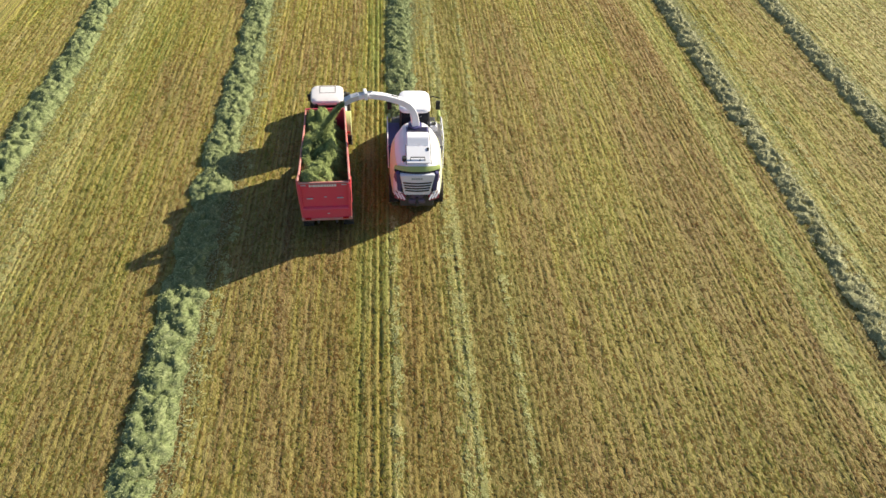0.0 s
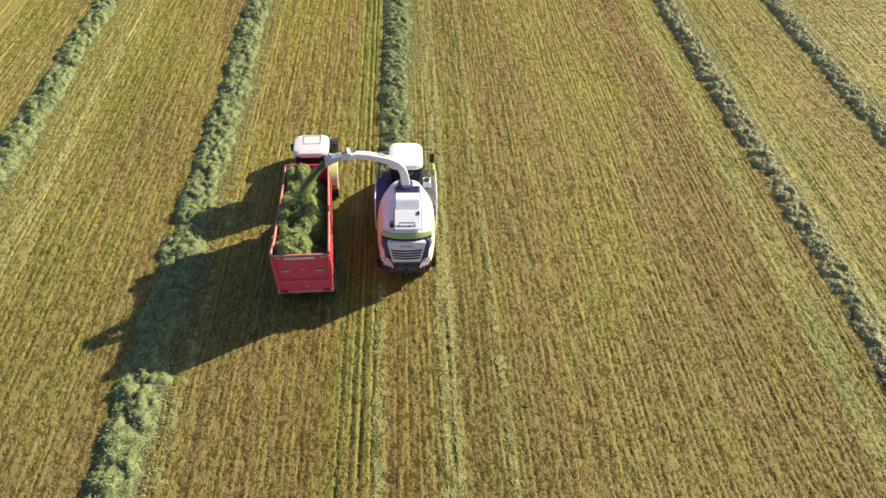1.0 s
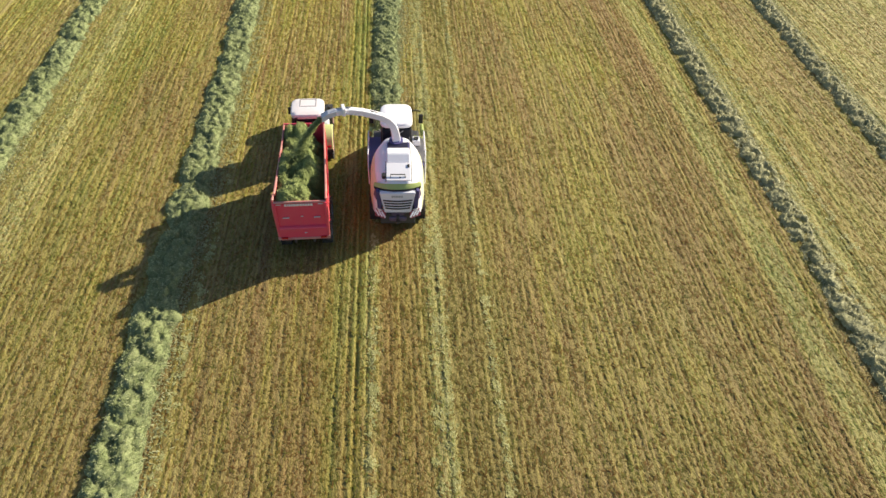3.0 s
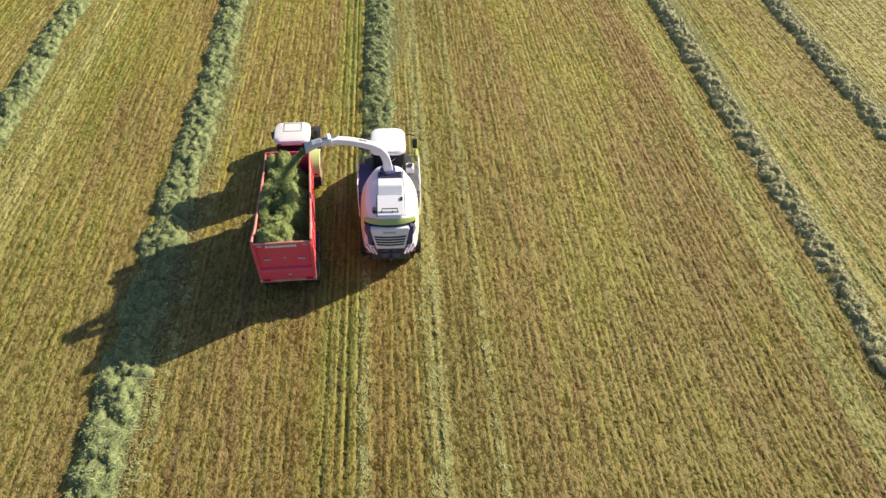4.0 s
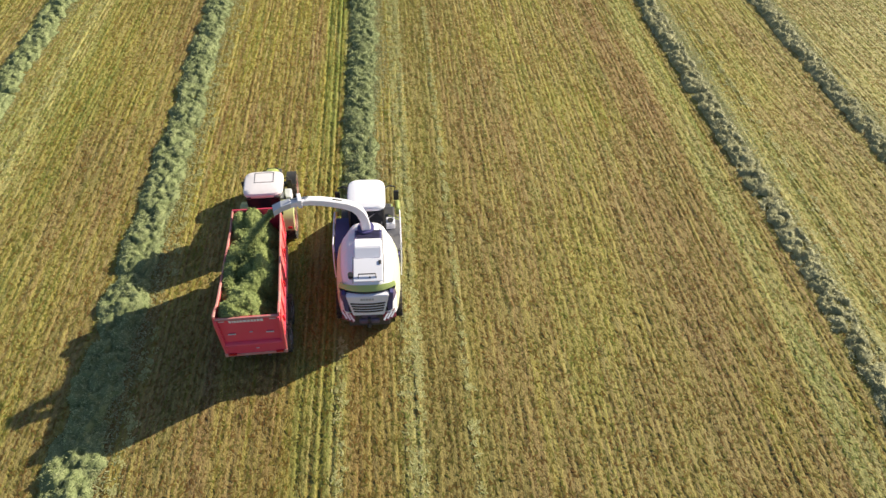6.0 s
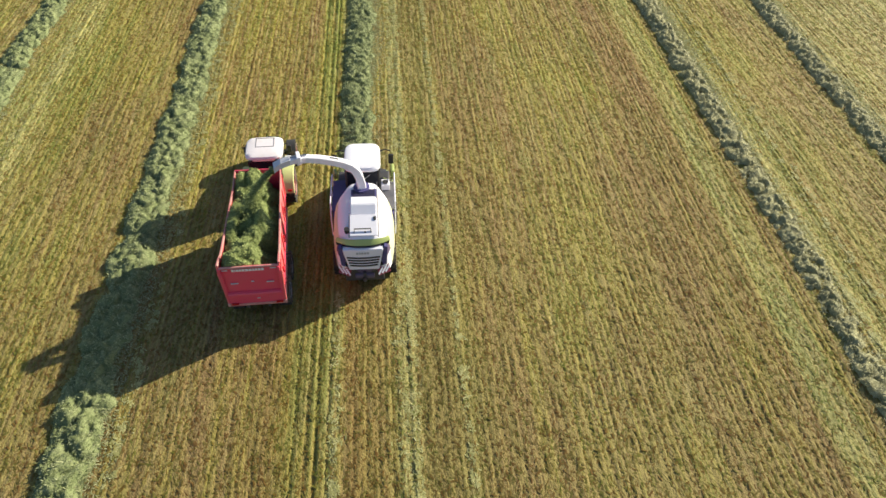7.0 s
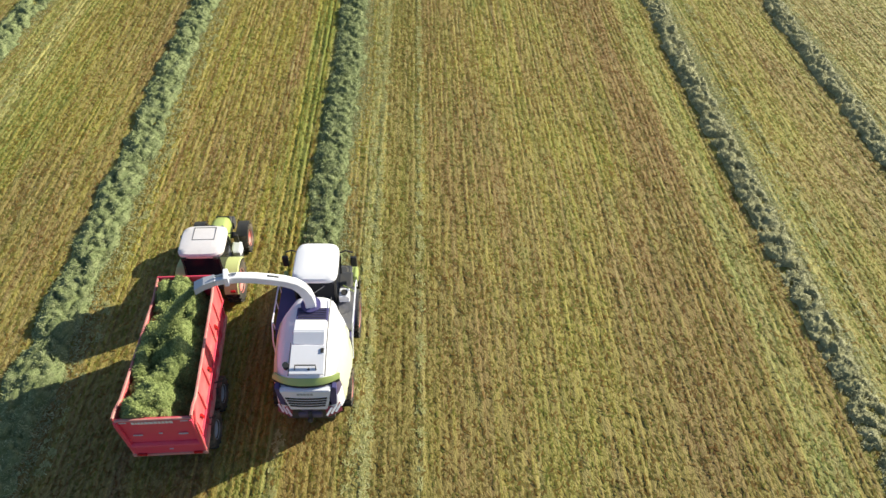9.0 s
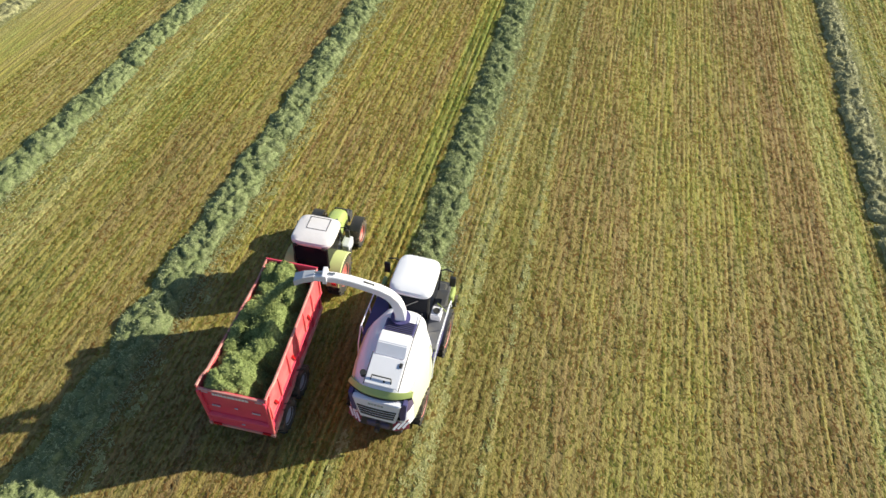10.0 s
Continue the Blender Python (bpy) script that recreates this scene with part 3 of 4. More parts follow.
def harvester():
    t = thing("forage_harvester", "white and lime-green self-propelled forage harvester chopping a grass windrow", "harvester", (0.07, 0, 0))
    # chassis
    bm = box((0, 1.4, 1.0), (1.75, 5.0, 0.9), 0.06)
    box((0, -0.55, 1.15), (1.7, 0.8, 0.6), 0.08, None, bm)
    box((0, 3.4, 1.3), (1.3, 1.2, 0.9), 0.06, None, bm)
    part("chassis", bm, M_DARK, t)
    # platform under the cab, feeder house and front mudguards
    bm = box((0, 3.55, 1.90), (2.5, 2.3, 0.42), 0.08)
    box((0, 2.45, 2.0), (2.3, 0.9, 0.8), 0.06, None, bm)
    part("cab_platform", bm, M_DARK, t, "dark steel platform under the cab")
    part("feeder_house", prism([(4.3, 0.75), (4.3, 1.95), (5.1, 1.90), (5.45, 1.55), (5.45, 0.6)], -0.95, 0.95, "x", None, 0.04), M_DARK, t, "dark feeder house")
    for s in (-1, 1):
        rings = []
        for a in (radians(v) for v in range(30, 151, 15)):
            y, z = math.cos(a), math.sin(a)
            rings.append([(s * 0.86, 3.35 + 1.06 * y, 0.95 + 1.06 * z), (s * 1.52, 3.35 + 1.06 * y, 0.95 + 1.06 * z), (s * 1.52, 3.35 + 1.02 * y, 0.95 + 1.02 * z), (s * 0.86, 3.35 + 1.02 * y, 0.95 + 1.02 * z)])
        part("front_mudguard", loft(rings), M_DARK, t, "dark steel mudguard", smooth=40)
    # engine hood shell
    stations = [(-1.10, 0.84, 2.35, 1.25), (-1.06, 0.96, 2.62, 1.2), (-0.98, 1.04, 2.90, 1.15), (-0.86, 1.14, 3.10, 1.1), (-0.6, 1.22, 3.23, 1.05), (-0.2, 1.31, 3.35, 1.02), (0.25, 1.36, 3.47, 1.02), (0.8, 1.37, 3.52, 1.1), (1.2, 1.37, 3.52, 1.2), (1.5, 1.33, 3.50, 1.4), (1.75, 1.19, 3.50, 1.8), (2.0, 1.0, 3.49, 2.1), (2.18, 0.90, 3.46, 2.2), (2.36, 0.84, 3.38, 2.2)]
    part("engine_hood", loft([hood_ring(*s) for s in stations], closed=False), M_WHITE, t, "white engine hood with rounded flanks", smooth=35)
    # lime flank panels
    for s in (-1, 1):
        rings = []
        for y, half, top, bottom in stations[4:10]:
            ring = hood_ring(y, half + 0.008, top, bottom)
            side = ring[:8] if s > 0 else ring[-8:]
            rings.append([(x + 0.006 * s, yy, z) for x, yy, z in side])
        part("flank_panel", loft(rings, caps=False, closed=False), M_PALELIME, t, "pale lime-green lower hood flank", smooth=35)
        rings = []
        for y, half, top, bottom in stations[:5]:
            ring = hood_ring(y, half + 0.010, top, bottom)
            rings.append([(x, yy, z) for x, yy, z in (ring[3:8] if s > 0 else ring[-8:-3])])
        part("rear_corner", loft(rings, caps=False, closed=False), M_SKIRT, t, "dark rear corner cover", smooth=35)
    # centre deck with hatch, raised air intake and dark grille
    part("top_hatch", box((0.06, -0.33, 3.335), (1.20, 1.05, 0.06), 0.025, Matrix.Rotation(radians(15), 3, "X")), M_WHITE, t, "flat white service hatch")
    bm = tube([(0.69, -0.86, 3.15), (0.69, 0.25, 3.50), (0.67, 1.15, 3.54), (0.66, 2.3, 3.46)], 0.02, 6)
    tube([(-0.56, -0.86, 3.15), (-0.55, 0.25, 3.50)], 0.016, 6, bm)
    part("hood_seam", bm, M_DARK, t, "dark panel seam")
    bm = prism([(0.20, 3.46), (1.14, 3.46), (1.14, 3.66), (1.04, 3.72), (0.60, 3.71)], -0.50, 0.62, "x", None, 0.03)
    part("air_intake", bm, M_WHITE, t, "raised white intake housing")
    part("dark_panel", box((0.07, 1.46, 3.51), (1.14, 0.58, 0.07), 0.02), M_DECK, t, "dark slotted cover")
    bm = bmesh.new()
    for k in range(7):
        box((0.07, 1.22 + 0.08 * k, 3.55), (1.0, 0.03, 0.025), 0.004, None, bm, 1)
    part("cover_slat", bm, M_BLACK, t)
    part("base_plate", box((0.0, 1.68, 3.56), (0.5, 0.09, 0.09), 0.02), M_WHITE, t)
    # hatch handle, filler cap and latch
    bm = tube([(-0.36, -0.76, 3.18), (-0.33, -0.58, 3.38), (0.36, -0.58, 3.38), (0.40, -0.76, 3.18)], 0.028, 6)
    part("grab_rail", bm, M_BLACK, t, "thin black grab rail")
    part("filler_cap", disc((-0.66, -0.52, 3.14), (-0.66, -0.56, 3.38), 0.105, 16), M_BLACK, t, "round black filler cap")
    tilt = Matrix.Rotation(radians(15), 3, "X")
    part("latch", box((0.55, -0.03, 3.46), (0.11, 0.17, 0.05), 0.015, tilt), M_BLACK, t, "black latch")
    part("latch", box((0.13, -0.68, 3.275), (0.07, 0.07, 0.05), 0.015, tilt), M_BLACK, t, "black latch")
    # lime visor over the rear grille
    rings, strip = [], []
    for k in range(25):
        a = -1 + 2 * k / 24
        x, y = 1.15 * a, -1.06 + 0.36 * abs(a) ** 2.4
        z = 2.86 - 0.06 * a * a
        deep = 0.15 - 0.07 * a * a
        rings.append([(x * 0.97, y + deep, z + 0.06 + 0.95 * deep), (x * 1.01, y + 0.02, z + 0.075), (x * 1.02, y - 0.03, z - 0.01), (x * 1.0, y + 0.06, z - 0.05), (x * 0.95, y + 0.2, z + 0.02)])
        strip.append([(x * 0.99, y + 0.2, z - 0.03), (x * 1.01, y - 0.045, z - 0.03), (x * 0.995, y - 0.03, z - 0.20), (x * 0.98, y + 0.2, z - 0.17)])
    part("rear_visor", loft(rings), M_LIME, t, "lime-green visor over the rear grille", smooth=50)
    part("visor_strip", loft(strip), M_BLACK, t, "black strip below the visor", smooth=50)
    # rear grille
    g = part("rear_grille", prism([(-0.88, 2.72), (0.88, 2.72), (0.66, 1.42), (-0.66, 1.42)], -1.21, -1.0, "y", None, 0.03), M_WHITE, t, "white rear panel with louvres")
    for k in range(4):
        z = 2.20 - 0.17 * k
        half = 0.72 - 0.035 * k
        rings = []
        for j in range(9):
            a = -1 + 2 * j / 8
            zz = z + 0.07 * a * a
            rings.append([(half * a, -1.235, zz + 0.042), (half * a, -1.235, zz - 0.042), (half * a, -1.17, zz - 0.03), (half * a, -1.17, zz + 0.03)])
        part("louvre", loft(rings), M_BLACK, g, "black louvre slot")
    bars(g, -0.30, 0, 0, [0.10, 0.07, 0.10, 0.10, 0.09], 0.11, 0.022, pose(0, -1.218, 2.50), M_TEXT)
    for s in (-1, 1):
        bm = prism([(s * 0.90, 2.76), (s * 1.06, 2.74), (s * 1.0, 1.62), (s * 0.66, 1.46)], -1.10, -0.86, "y", None, 0.02)
        part("side_glass_panel", bm, M_DECK, t, "dark rear side panel")
    # rounded apron under the grille, with striped panels wrapped round its corners
    rings = []
    for z, k in ((0.72, 0.72), (0.80, 0.84), (1.05, 0.96), (1.45, 1.0), (1.62, 0.97)):
        rings.append([(1.16 * k * math.copysign(abs(math.cos(b)) ** 0.8, math.cos(b)), -0.45 + 0.68 * k * math.copysign(abs(math.sin(b)) ** 0.8, math.sin(b)), z)
                      for b in [2 * math.pi * j / 36 for j in range(36)]])
    part("rear_apron", loft(rings), M_SKIRT, t, "dusty dark rounded rear apron", smooth=40)
    for s in (-1, 1):
        turn = pose(s * 0.86, -1.12, 1.30, -24, 0, s * 26)
        c = part("warning_panel", box((0, 0, 0), (0.58, 0.06, 0.42), 0.02), M_WARN, t, "dull red and white striped warning panel")
        c.matrix_basis = turn
        for k in range(3):
            m = Matrix.Rotation(s * radians(45), 3, "Y")
            part("white_stripe", box(((k - 1) * 0.17, -0.034, 0), (0.09, 0.012, 0.36), 0.003, m, None, 1), M_WHITE, c, "white diagonal stripe")
        part("tail_lamp", box((0, 0, 0), (0.24, 0.06, 0.10), 0.02), M_LAMP, t, "red tail lamp").matrix_basis = pose(s * 0.90, -1.02, 1.55, -22, 0, s * 28)
    part("rear_bumper", box((0, -1.05, 0.92), (0.9, 0.30, 0.30), 0.12, None, None, 4), M_SKIRT, t, "dark rear bumper")
    bm = box((0.0, -1.26, 0.86), (0.18, 0.26, 0.14), 0.03)
    disc((0, -1.36, 0.76), (0, -1.36, 1.05), 0.035, 10, bm)
    box((0, -1.20, 1.05), (0.14, 0.14, 0.36), 0.03, None, bm)
    part("tow_hitch", bm, M_DARK, t, "steel tow hitch")
    # walkways beside the hood with rails
    for s in (-1, 1):
        # left deck takes the shaded blue copy, right deck the plain grey
        part("walkway", box((s * 1.14, 2.55, 2.45), (0.62, 2.1, 0.07), 0.02), M_PLATE if s > 0 else M_DECK, t, "grey non-slip walkway" if s > 0 else "non-slip walkway with blue shade in its colour")
        bm = tube([(s * 1.44, 0.9, 1.5), (s * 1.46, 1.1, 2.4), (s * 1.47, 1.5, 2.95), (s * 1.47, 3.3, 3.0), (s * 1.47, 3.62, 2.85), (s * 1.47, 3.68, 2.4)], 0.028, 7)
        part("hand_rail", bm, M_WHITE, t, "white tubular hand rail")
        for y in (1.6, 2.5, 3.3):
            part("rail_post", tube([(s * 1.45, y, 2.40), (s * 1.47, y, 2.98)], 0.022, 6), M_WHITE, t)
        part("side_skirt", box((s * 1.36, 2.4, 2.05), (0.10, 2.3, 0.74), 0.03), M_DECK, t, "dark side cover")
    part("tank_box", box((1.04, 3.05, 2.60), (0.40, 0.46, 0.36), 0.04), M_WHITE, t, "white box with round cap")
    part("round_cap", disc((1.04, 3.05, 2.77), (1.04, 3.05, 2.83), 0.13, 18), M_BLACK, t, "round black cap")
    part("front_guard", box((1.40, 4.15, 2.55), (0.20, 0.60, 0.42), 0.09), M_LIME, t, "lime-green corner cover")
    part("front_guard", box((-1.38, 4.05, 2.50), (0.18, 0.45, 0.35), 0.08), M_LIME, t, "lime-green corner cover")
    part("brace", tube([(0.95, 3.55, 2.6), (1.4, 3.15, 2.75)], 0.03, 6), M_LIME, t)
    # cab
    bm = prism([(2.82, 2.1), (4.55, 2.0), (4.78, 2.9), (4.45, 3.66), (2.95, 3.66), (2.75, 3.0)], -0.74, 0.74, "x", None, 0.05)
    cab = part("cab", bm, M_GLASS, t, "dark glazed driver cab")
    for s in (-1, 1):
        part("cab_pillar", tube([(s * 0.75, 2.79, 2.1), (s * 0.76, 2.77, 3.0), (s * 0.74, 2.97, 3.68)], 0.05, 8), M_BLACK, cab)
        part("cab_pillar", tube([(s * 0.75, 4.58, 2.0), (s * 0.76, 4.77, 2.9), (s * 0.74, 4.45, 3.68)], 0.05, 8), M_BLACK, cab)
    part("rear_wiper", tube([(-0.1, 2.74, 3.1), (0.35, 2.83, 3.45)], 0.018, 5), M_STEEL, cab)
    rings = []
    for z, k in ((3.62, 0.95), (3.68, 1.0), (3.78, 1.0), (3.85, 0.94), (3.885, 0.8), (3.895, 0.5)):
        ring = []
        for j in range(40):
            a = 2 * math.pi * j / 40
            c, s_ = math.cos(a), math.sin(a)
            p = 2 / 5.0
            w = 0.84 - 0.03 * s_
            ring.append((w * k * math.copysign(abs(c) ** p, c), 3.74 + 0.96 * k * math.copysign(abs(s_) ** p, s_), z))
        rings.append(ring)
    part("cab_roof", loft(rings), M_WHITE, cab, "white rounded cab roof", smooth=35)
    # mirrors on arms
    for s in (-1, 1):
        mir = part("mirror_arm", tube([(s * 0.76, 4.45, 3.5), (s * 1.05, 4.55, 3.55), (s * 1.32, 4.50, 3.5)], 0.03, 6), M_BLACK, t, "black mirror arm")
        part("mirror", box((s * 1.34, 4.38, 3.1), (0.24, 0.12, 0.55), 0.04), M_BLACK, mir, "black rear-view mirror")
    # discharge spout, swung out to the side
    piv, tip = Vector((-0.03, 1.86)), Vector((-3.55, 1.11))
    prof = [(0.0, 3.45, 0.20), (0.0, 3.85, 0.20), (0.07, 4.25, 0.19), (0.2, 4.6, 0.18), (0.42, 4.90, 0.17), (0.75, 5.13, 0.165), (1.2, 5.34, 0.16), (1.7, 5.54, 0.155), (2.2, 5.67, 0.15), (2.65, 5.71, 0.15), (3.0, 5.68, 0.14)]
    d2 = (tip - piv).normalized()
    sd = Vector((-d2.y, d2.x))
    rings = []
    for i, (q, z, w) in enumerate(prof):
        a, b = prof[max(0, i - 1)], prof[min(len(prof) - 1, i + 1)]
        tang = Vector((b[0] - a[0], b[1] - a[1])).normalized()
        nrm = Vector((-tang.y, tang.x))
        ring = []
        w *= 0.98
        for u, v in ((-1, -0.8), (-0.8, -1), (0.8, -1), (1, -0.8), (1, 0.8), (0.8, 1), (-0.8, 1), (-1, 0.8)):
            qq, zz = q + nrm.x * v * w, z + nrm.y * v * w
            xy = piv + d2 * qq + sd * (u * w * 0.95)
            ring.append((xy.x, xy.y, zz))
        rings.append(ring)
    spout = part("discharge_spout", loft(rings), M_WHITE, t, "white curved discharge spout swung over the trailer", smooth=35)

    def along(q, z, off=0.0):
        xy = piv + d2 * q + sd * off
        return (xy.x, xy.y, z)

    part("spout_turntable", disc((piv.x, piv.y, 3.40), (piv.x, piv.y, 3.62), 0.36, 24), M_DECK, spout, "dark slewing ring")
    bm = tube([along(0.9, 5.36), along(1.25, 5.52)], 0.05, 6)
    part("spout_clamp", bm, M_DARK, spout)
    m = Matrix.Rotation(math.atan2(d2.y, d2.x), 3, "Z")
    bm = box(along(2.55, 5.76), (0.16, 0.46, 0.40), 0.03, m)
    part("flap_bracket", bm, M_WHITE, spout, "white flap bracket")
    part("flap_ram", tube([along(2.2, 5.88), along(2.9, 5.90)], 0.035, 6), M_STEEL, spout)
    rings = []
    for q, z, w in ((2.92, 5.71, 0.15), (3.3, 5.62, 0.17), (3.62, 5.46, 0.19)):
        ring = []
        for u, v in ((-1, 0), (-1, 1), (1, 1), (1, 0), (0.85, 0), (0.85, 0.8), (-0.85, 0.8), (-0.85, 0)):
            x, y, zz = along(q, z + (v - 0.5) * 0.26, u * w)
            ring.append((x, y, zz))
        rings.append(ring)
    part("discharge_flap", loft(rings), M_GREY, spout, "grey discharge flap")
    # pickup header
    hd = part("pickup_header", box((0, 5.45, 0.98), (2.2, 0.5, 0.75), 0.08), M_DARK, t, "dark pickup header raking in the windrow")
    part("feed_auger", tube([(-1.05, 5.70, 0.75), (1.05, 5.70, 0.75)], 0.26, 14), M_LIME, hd)
    part("pickup_reel", tube([(-1.1, 6.05, 0.42), (1.1, 6.05, 0.42)], 0.24, 14), M_DARK, hd)
    for s in (-1, 1):
        part("header_shield", prism([(4.95, 0.3), (6.15, 0.15), (6.30, 0.5), (5.85, 1.15), (5.05, 1.35)], s * 1.12 - 0.04, s * 1.12 + 0.04, "x", None, 0.01), M_LIME, hd)
        part("gauge_wheel", revolve([(s * 1.2, 0.12), (s * 1.2, 0.27), (s * 1.36, 0.27), (s * 1.36, 0.12)], 18), M_RUBBER, hd).matrix_basis = pose(0, 5.6, 0.27)
    for s in (-1, 1):
        wheel(t, (s * 1.22, 3.35, 0.95), 0.95, 0.66, M_RIM, s, 18)
        wheel(t, (s * 1.17, 0.12, 0.72), 0.72, 0.54, M_RIM, s, 16)
    return t


# ---- tractor ----
def tractor(at, turn):
    t = thing("tractor", "white-roofed lime-green tractor with red wheels pulling a trailer", "tractor", at, turn=turn)
    bm = box((0, 1.9, 0.95), (0.62, 3.4, 0.6), 0.06)
    box((0, 0.2, 1.0), (1.1, 0.9, 0.7), 0.08, None, bm)
    box((0, 2.75, 0.85), (1.5, 0.22, 0.22), 0.04, None, bm)
    part("chassis", bm, M_DARK, t)
    rings = []
    for y, half, top in ((0.95, 0.46, 1.95), (1.5, 0.46, 1.95), (2.3, 0.43, 1.84), (2.9, 0.40, 1.70), (3.2, 0.35, 1.56), (3.32, 0.26, 1.38)):
        rings.append(hood_ring(y, half, top, 1.05, 3.6, 16))
    part("bonnet", loft(rings, closed=False), M_LIME, t, "lime-green sloping bonnet", smooth=35)
    part("front_grille", box((0, 3.31, 1.25), (0.6, 0.06, 0.5), 0.03), M_BLACK, t)
    part("front_weight", box((0, 3.55, 0.85), (0.8, 0.45, 0.45), 0.06), M_DARK, t)
    part("exhaust", tube([(0.60, 1.32, 1.3), (0.60, 1.32, 2.75), (0.60, 1.24, 2.95)], 0.06, 10), M_STEEL, t, "upright steel exhaust pipe")
    part("air_filter_box", box((0.40, 1.75, 1.98), (0.3, 0.5, 0.12), 0.04), M_LIME, t)
    bm = prism([(-0.35, 1.25), (1.1, 1.25), (1.25, 2.0), (1.05, 2.86), (-0.42, 2.86), (-0.5, 2.0)], -0.72, 0.72, "x", None, 0.05)
    cab = part("cab", bm, M_GLASS, t, "dark glazed tractor cab")
    for s in (-1, 1):
        part("cab_pillar", tube([(s * 0.74, -0.40, 1.3), (s * 0.74, -0.50, 2.0), (s * 0.72, -0.42, 2.88)], 0.05, 8), M_BLACK, cab)
        part("cab_pillar", tube([(s * 0.74, 1.12, 1.3), (s * 0.74, 1.26, 2.0), (s * 0.72, 1.05, 2.88)], 0.05, 8), M_BLACK, cab)
    rings = []
    for z, k in ((2.86, 0.95), (2.94, 1.0), (3.04, 1.0), (3.11, 0.93), (3.14, 0.75), (3.15, 0.4)):
        ring = []
        for j in range(40):
            a = 2 * math.pi * j / 40
            c, s_ = math.cos(a), math.sin(a)
            p = 2 / 5.0
            ring.append((0.90 * k * math.copysign(abs(c) ** p, c), 0.36 + 0.83 * k * math.copysign(abs(s_) ** p, s_), z))
        rings.append(ring)
    roof = part("cab_roof", loft(rings), M_DUSTY, cab, "white rounded cab roof", smooth=35)
    # roof hatch with a thin dark seam
    bm = bmesh.new()
    for c, s in (((0.03, 1.02, 3.135), (0.86, 0.022, 0.03)), ((0.03, 0.34, 3.15), (0.86, 0.022, 0.03)), ((-0.40, 0.68, 3.145), (0.022, 0.70, 0.03)), ((0.46, 0.68, 3.145), (0.022, 0.70, 0.03))):
        box(c, s, 0.004, None, bm, 1)
    part("roof_hatch_seam", bm, M_DARK, roof, "thin dark hatch seam")
    part("work_lamp_bar", box((0.1, 1.19, 3.0), (0.50, 0.12, 0.09), 0.03), M_BLACK, roof, "black work lamps")
    for s in (-1, 1):
        part("work_lamp", box((s * 0.6, -0.49, 2.93), (0.16, 0.08, 0.10), 0.02), M_BLACK, roof)
        arm = part("mirror_arm", tube([(s * 0.76, 1.15, 2.6), (s * 1.02, 1.2, 2.65), (s * 1.08, 1.15, 2.5)], 0.025, 6), M_BLACK, t)
        part("mirror", box((s * 1.08, 1.12, 2.35), (0.2, 0.1, 0.42), 0.03), M_BLACK, arm, "black rear-view mirror")
        # rear fender
        ring_pts = [radians(a) for a in range(20, 165, 12)]
        rings = []
        for a in ring_pts:
            y, z = math.cos(a), math.sin(a)
            rings.append([(s * 0.70, 0.0 + 1.02 * y, 0.92 + 1.02 * z), (s * 1.24, 1.02 * y, 0.92 + 1.02 * z), (s * 1.27, 1.0 * y, 0.92 + 0.96 * z), (s * 0.70, 0.98 * y, 0.92 + 0.98 * z)])
        part("rear_fender", loft(rings), M_FENDER, t, "lime-green rear fender", smooth=40)
        part("tail_lamp", box((s * 1.05, -0.95, 1.35), (0.2, 0.07, 0.12), 0.02), M_LAMP, t, "red tail lamp")
        rings = []
        for a in (radians(v) for v in range(40, 145, 15)):
            y, z = math.cos(a), math.sin(a)
            rings.append([(s * 0.72, 2.75 + 0.76 * y, 0.70 + 0.76 * z), (s * 1.2, 2.75 + 0.76 * y, 0.70 + 0.76 * z), (s * 1.2, 2.75 + 0.73 * y, 0.70 + 0.73 * z), (s * 0.72, 2.75 + 0.73 * y, 0.70 + 0.73 * z)])
        part("front_fender", loft(rings), M_BLACK, t, "black front fender", smooth=40)
        wheel(t, (s * 0.98, 0.0, 0.92), 0.92, 0.56, M_RIM, s, 20)
        wheel(t, (s * 0.96, 2.75, 0.68), 0.68, 0.48, M_RIM, s, 18)
        part("step", box((s * 0.86, 1.35, 0.75), (0.35, 0.5, 0.35), 0.05), M_DARK, t)
    part("side_tank", box((0.78, 1.7, 0.95), (0.42, 0.7, 0.5), 0.1), M_GREY, t, "grey side tank")
    part("drawbar_coupling", box((0, -0.75, 0.62), (0.3, 0.6, 0.2), 0.04), M_DARK, t)
    return t


# ---- silage trailer ----
TAIL, HEAD = 0.0, 5.69          # tailgate and headboard, along the trailer
ZB, ZM, ZT = 1.20, 2.30, 3.52   # floor, ledge and top of the walls
HB, HT = 1.13, 1.225            # half widths at the tail, low and high


def taper(y):
    """The body narrows towards the headboard."""
    return 1 - 0.165 * min(1.0, max(0.0, (y - TAIL) / (HEAD - TAIL)))


def tapered(bm):
    for v in bm.verts:
        v.co.x *= taper(v.co.y)
    return bm


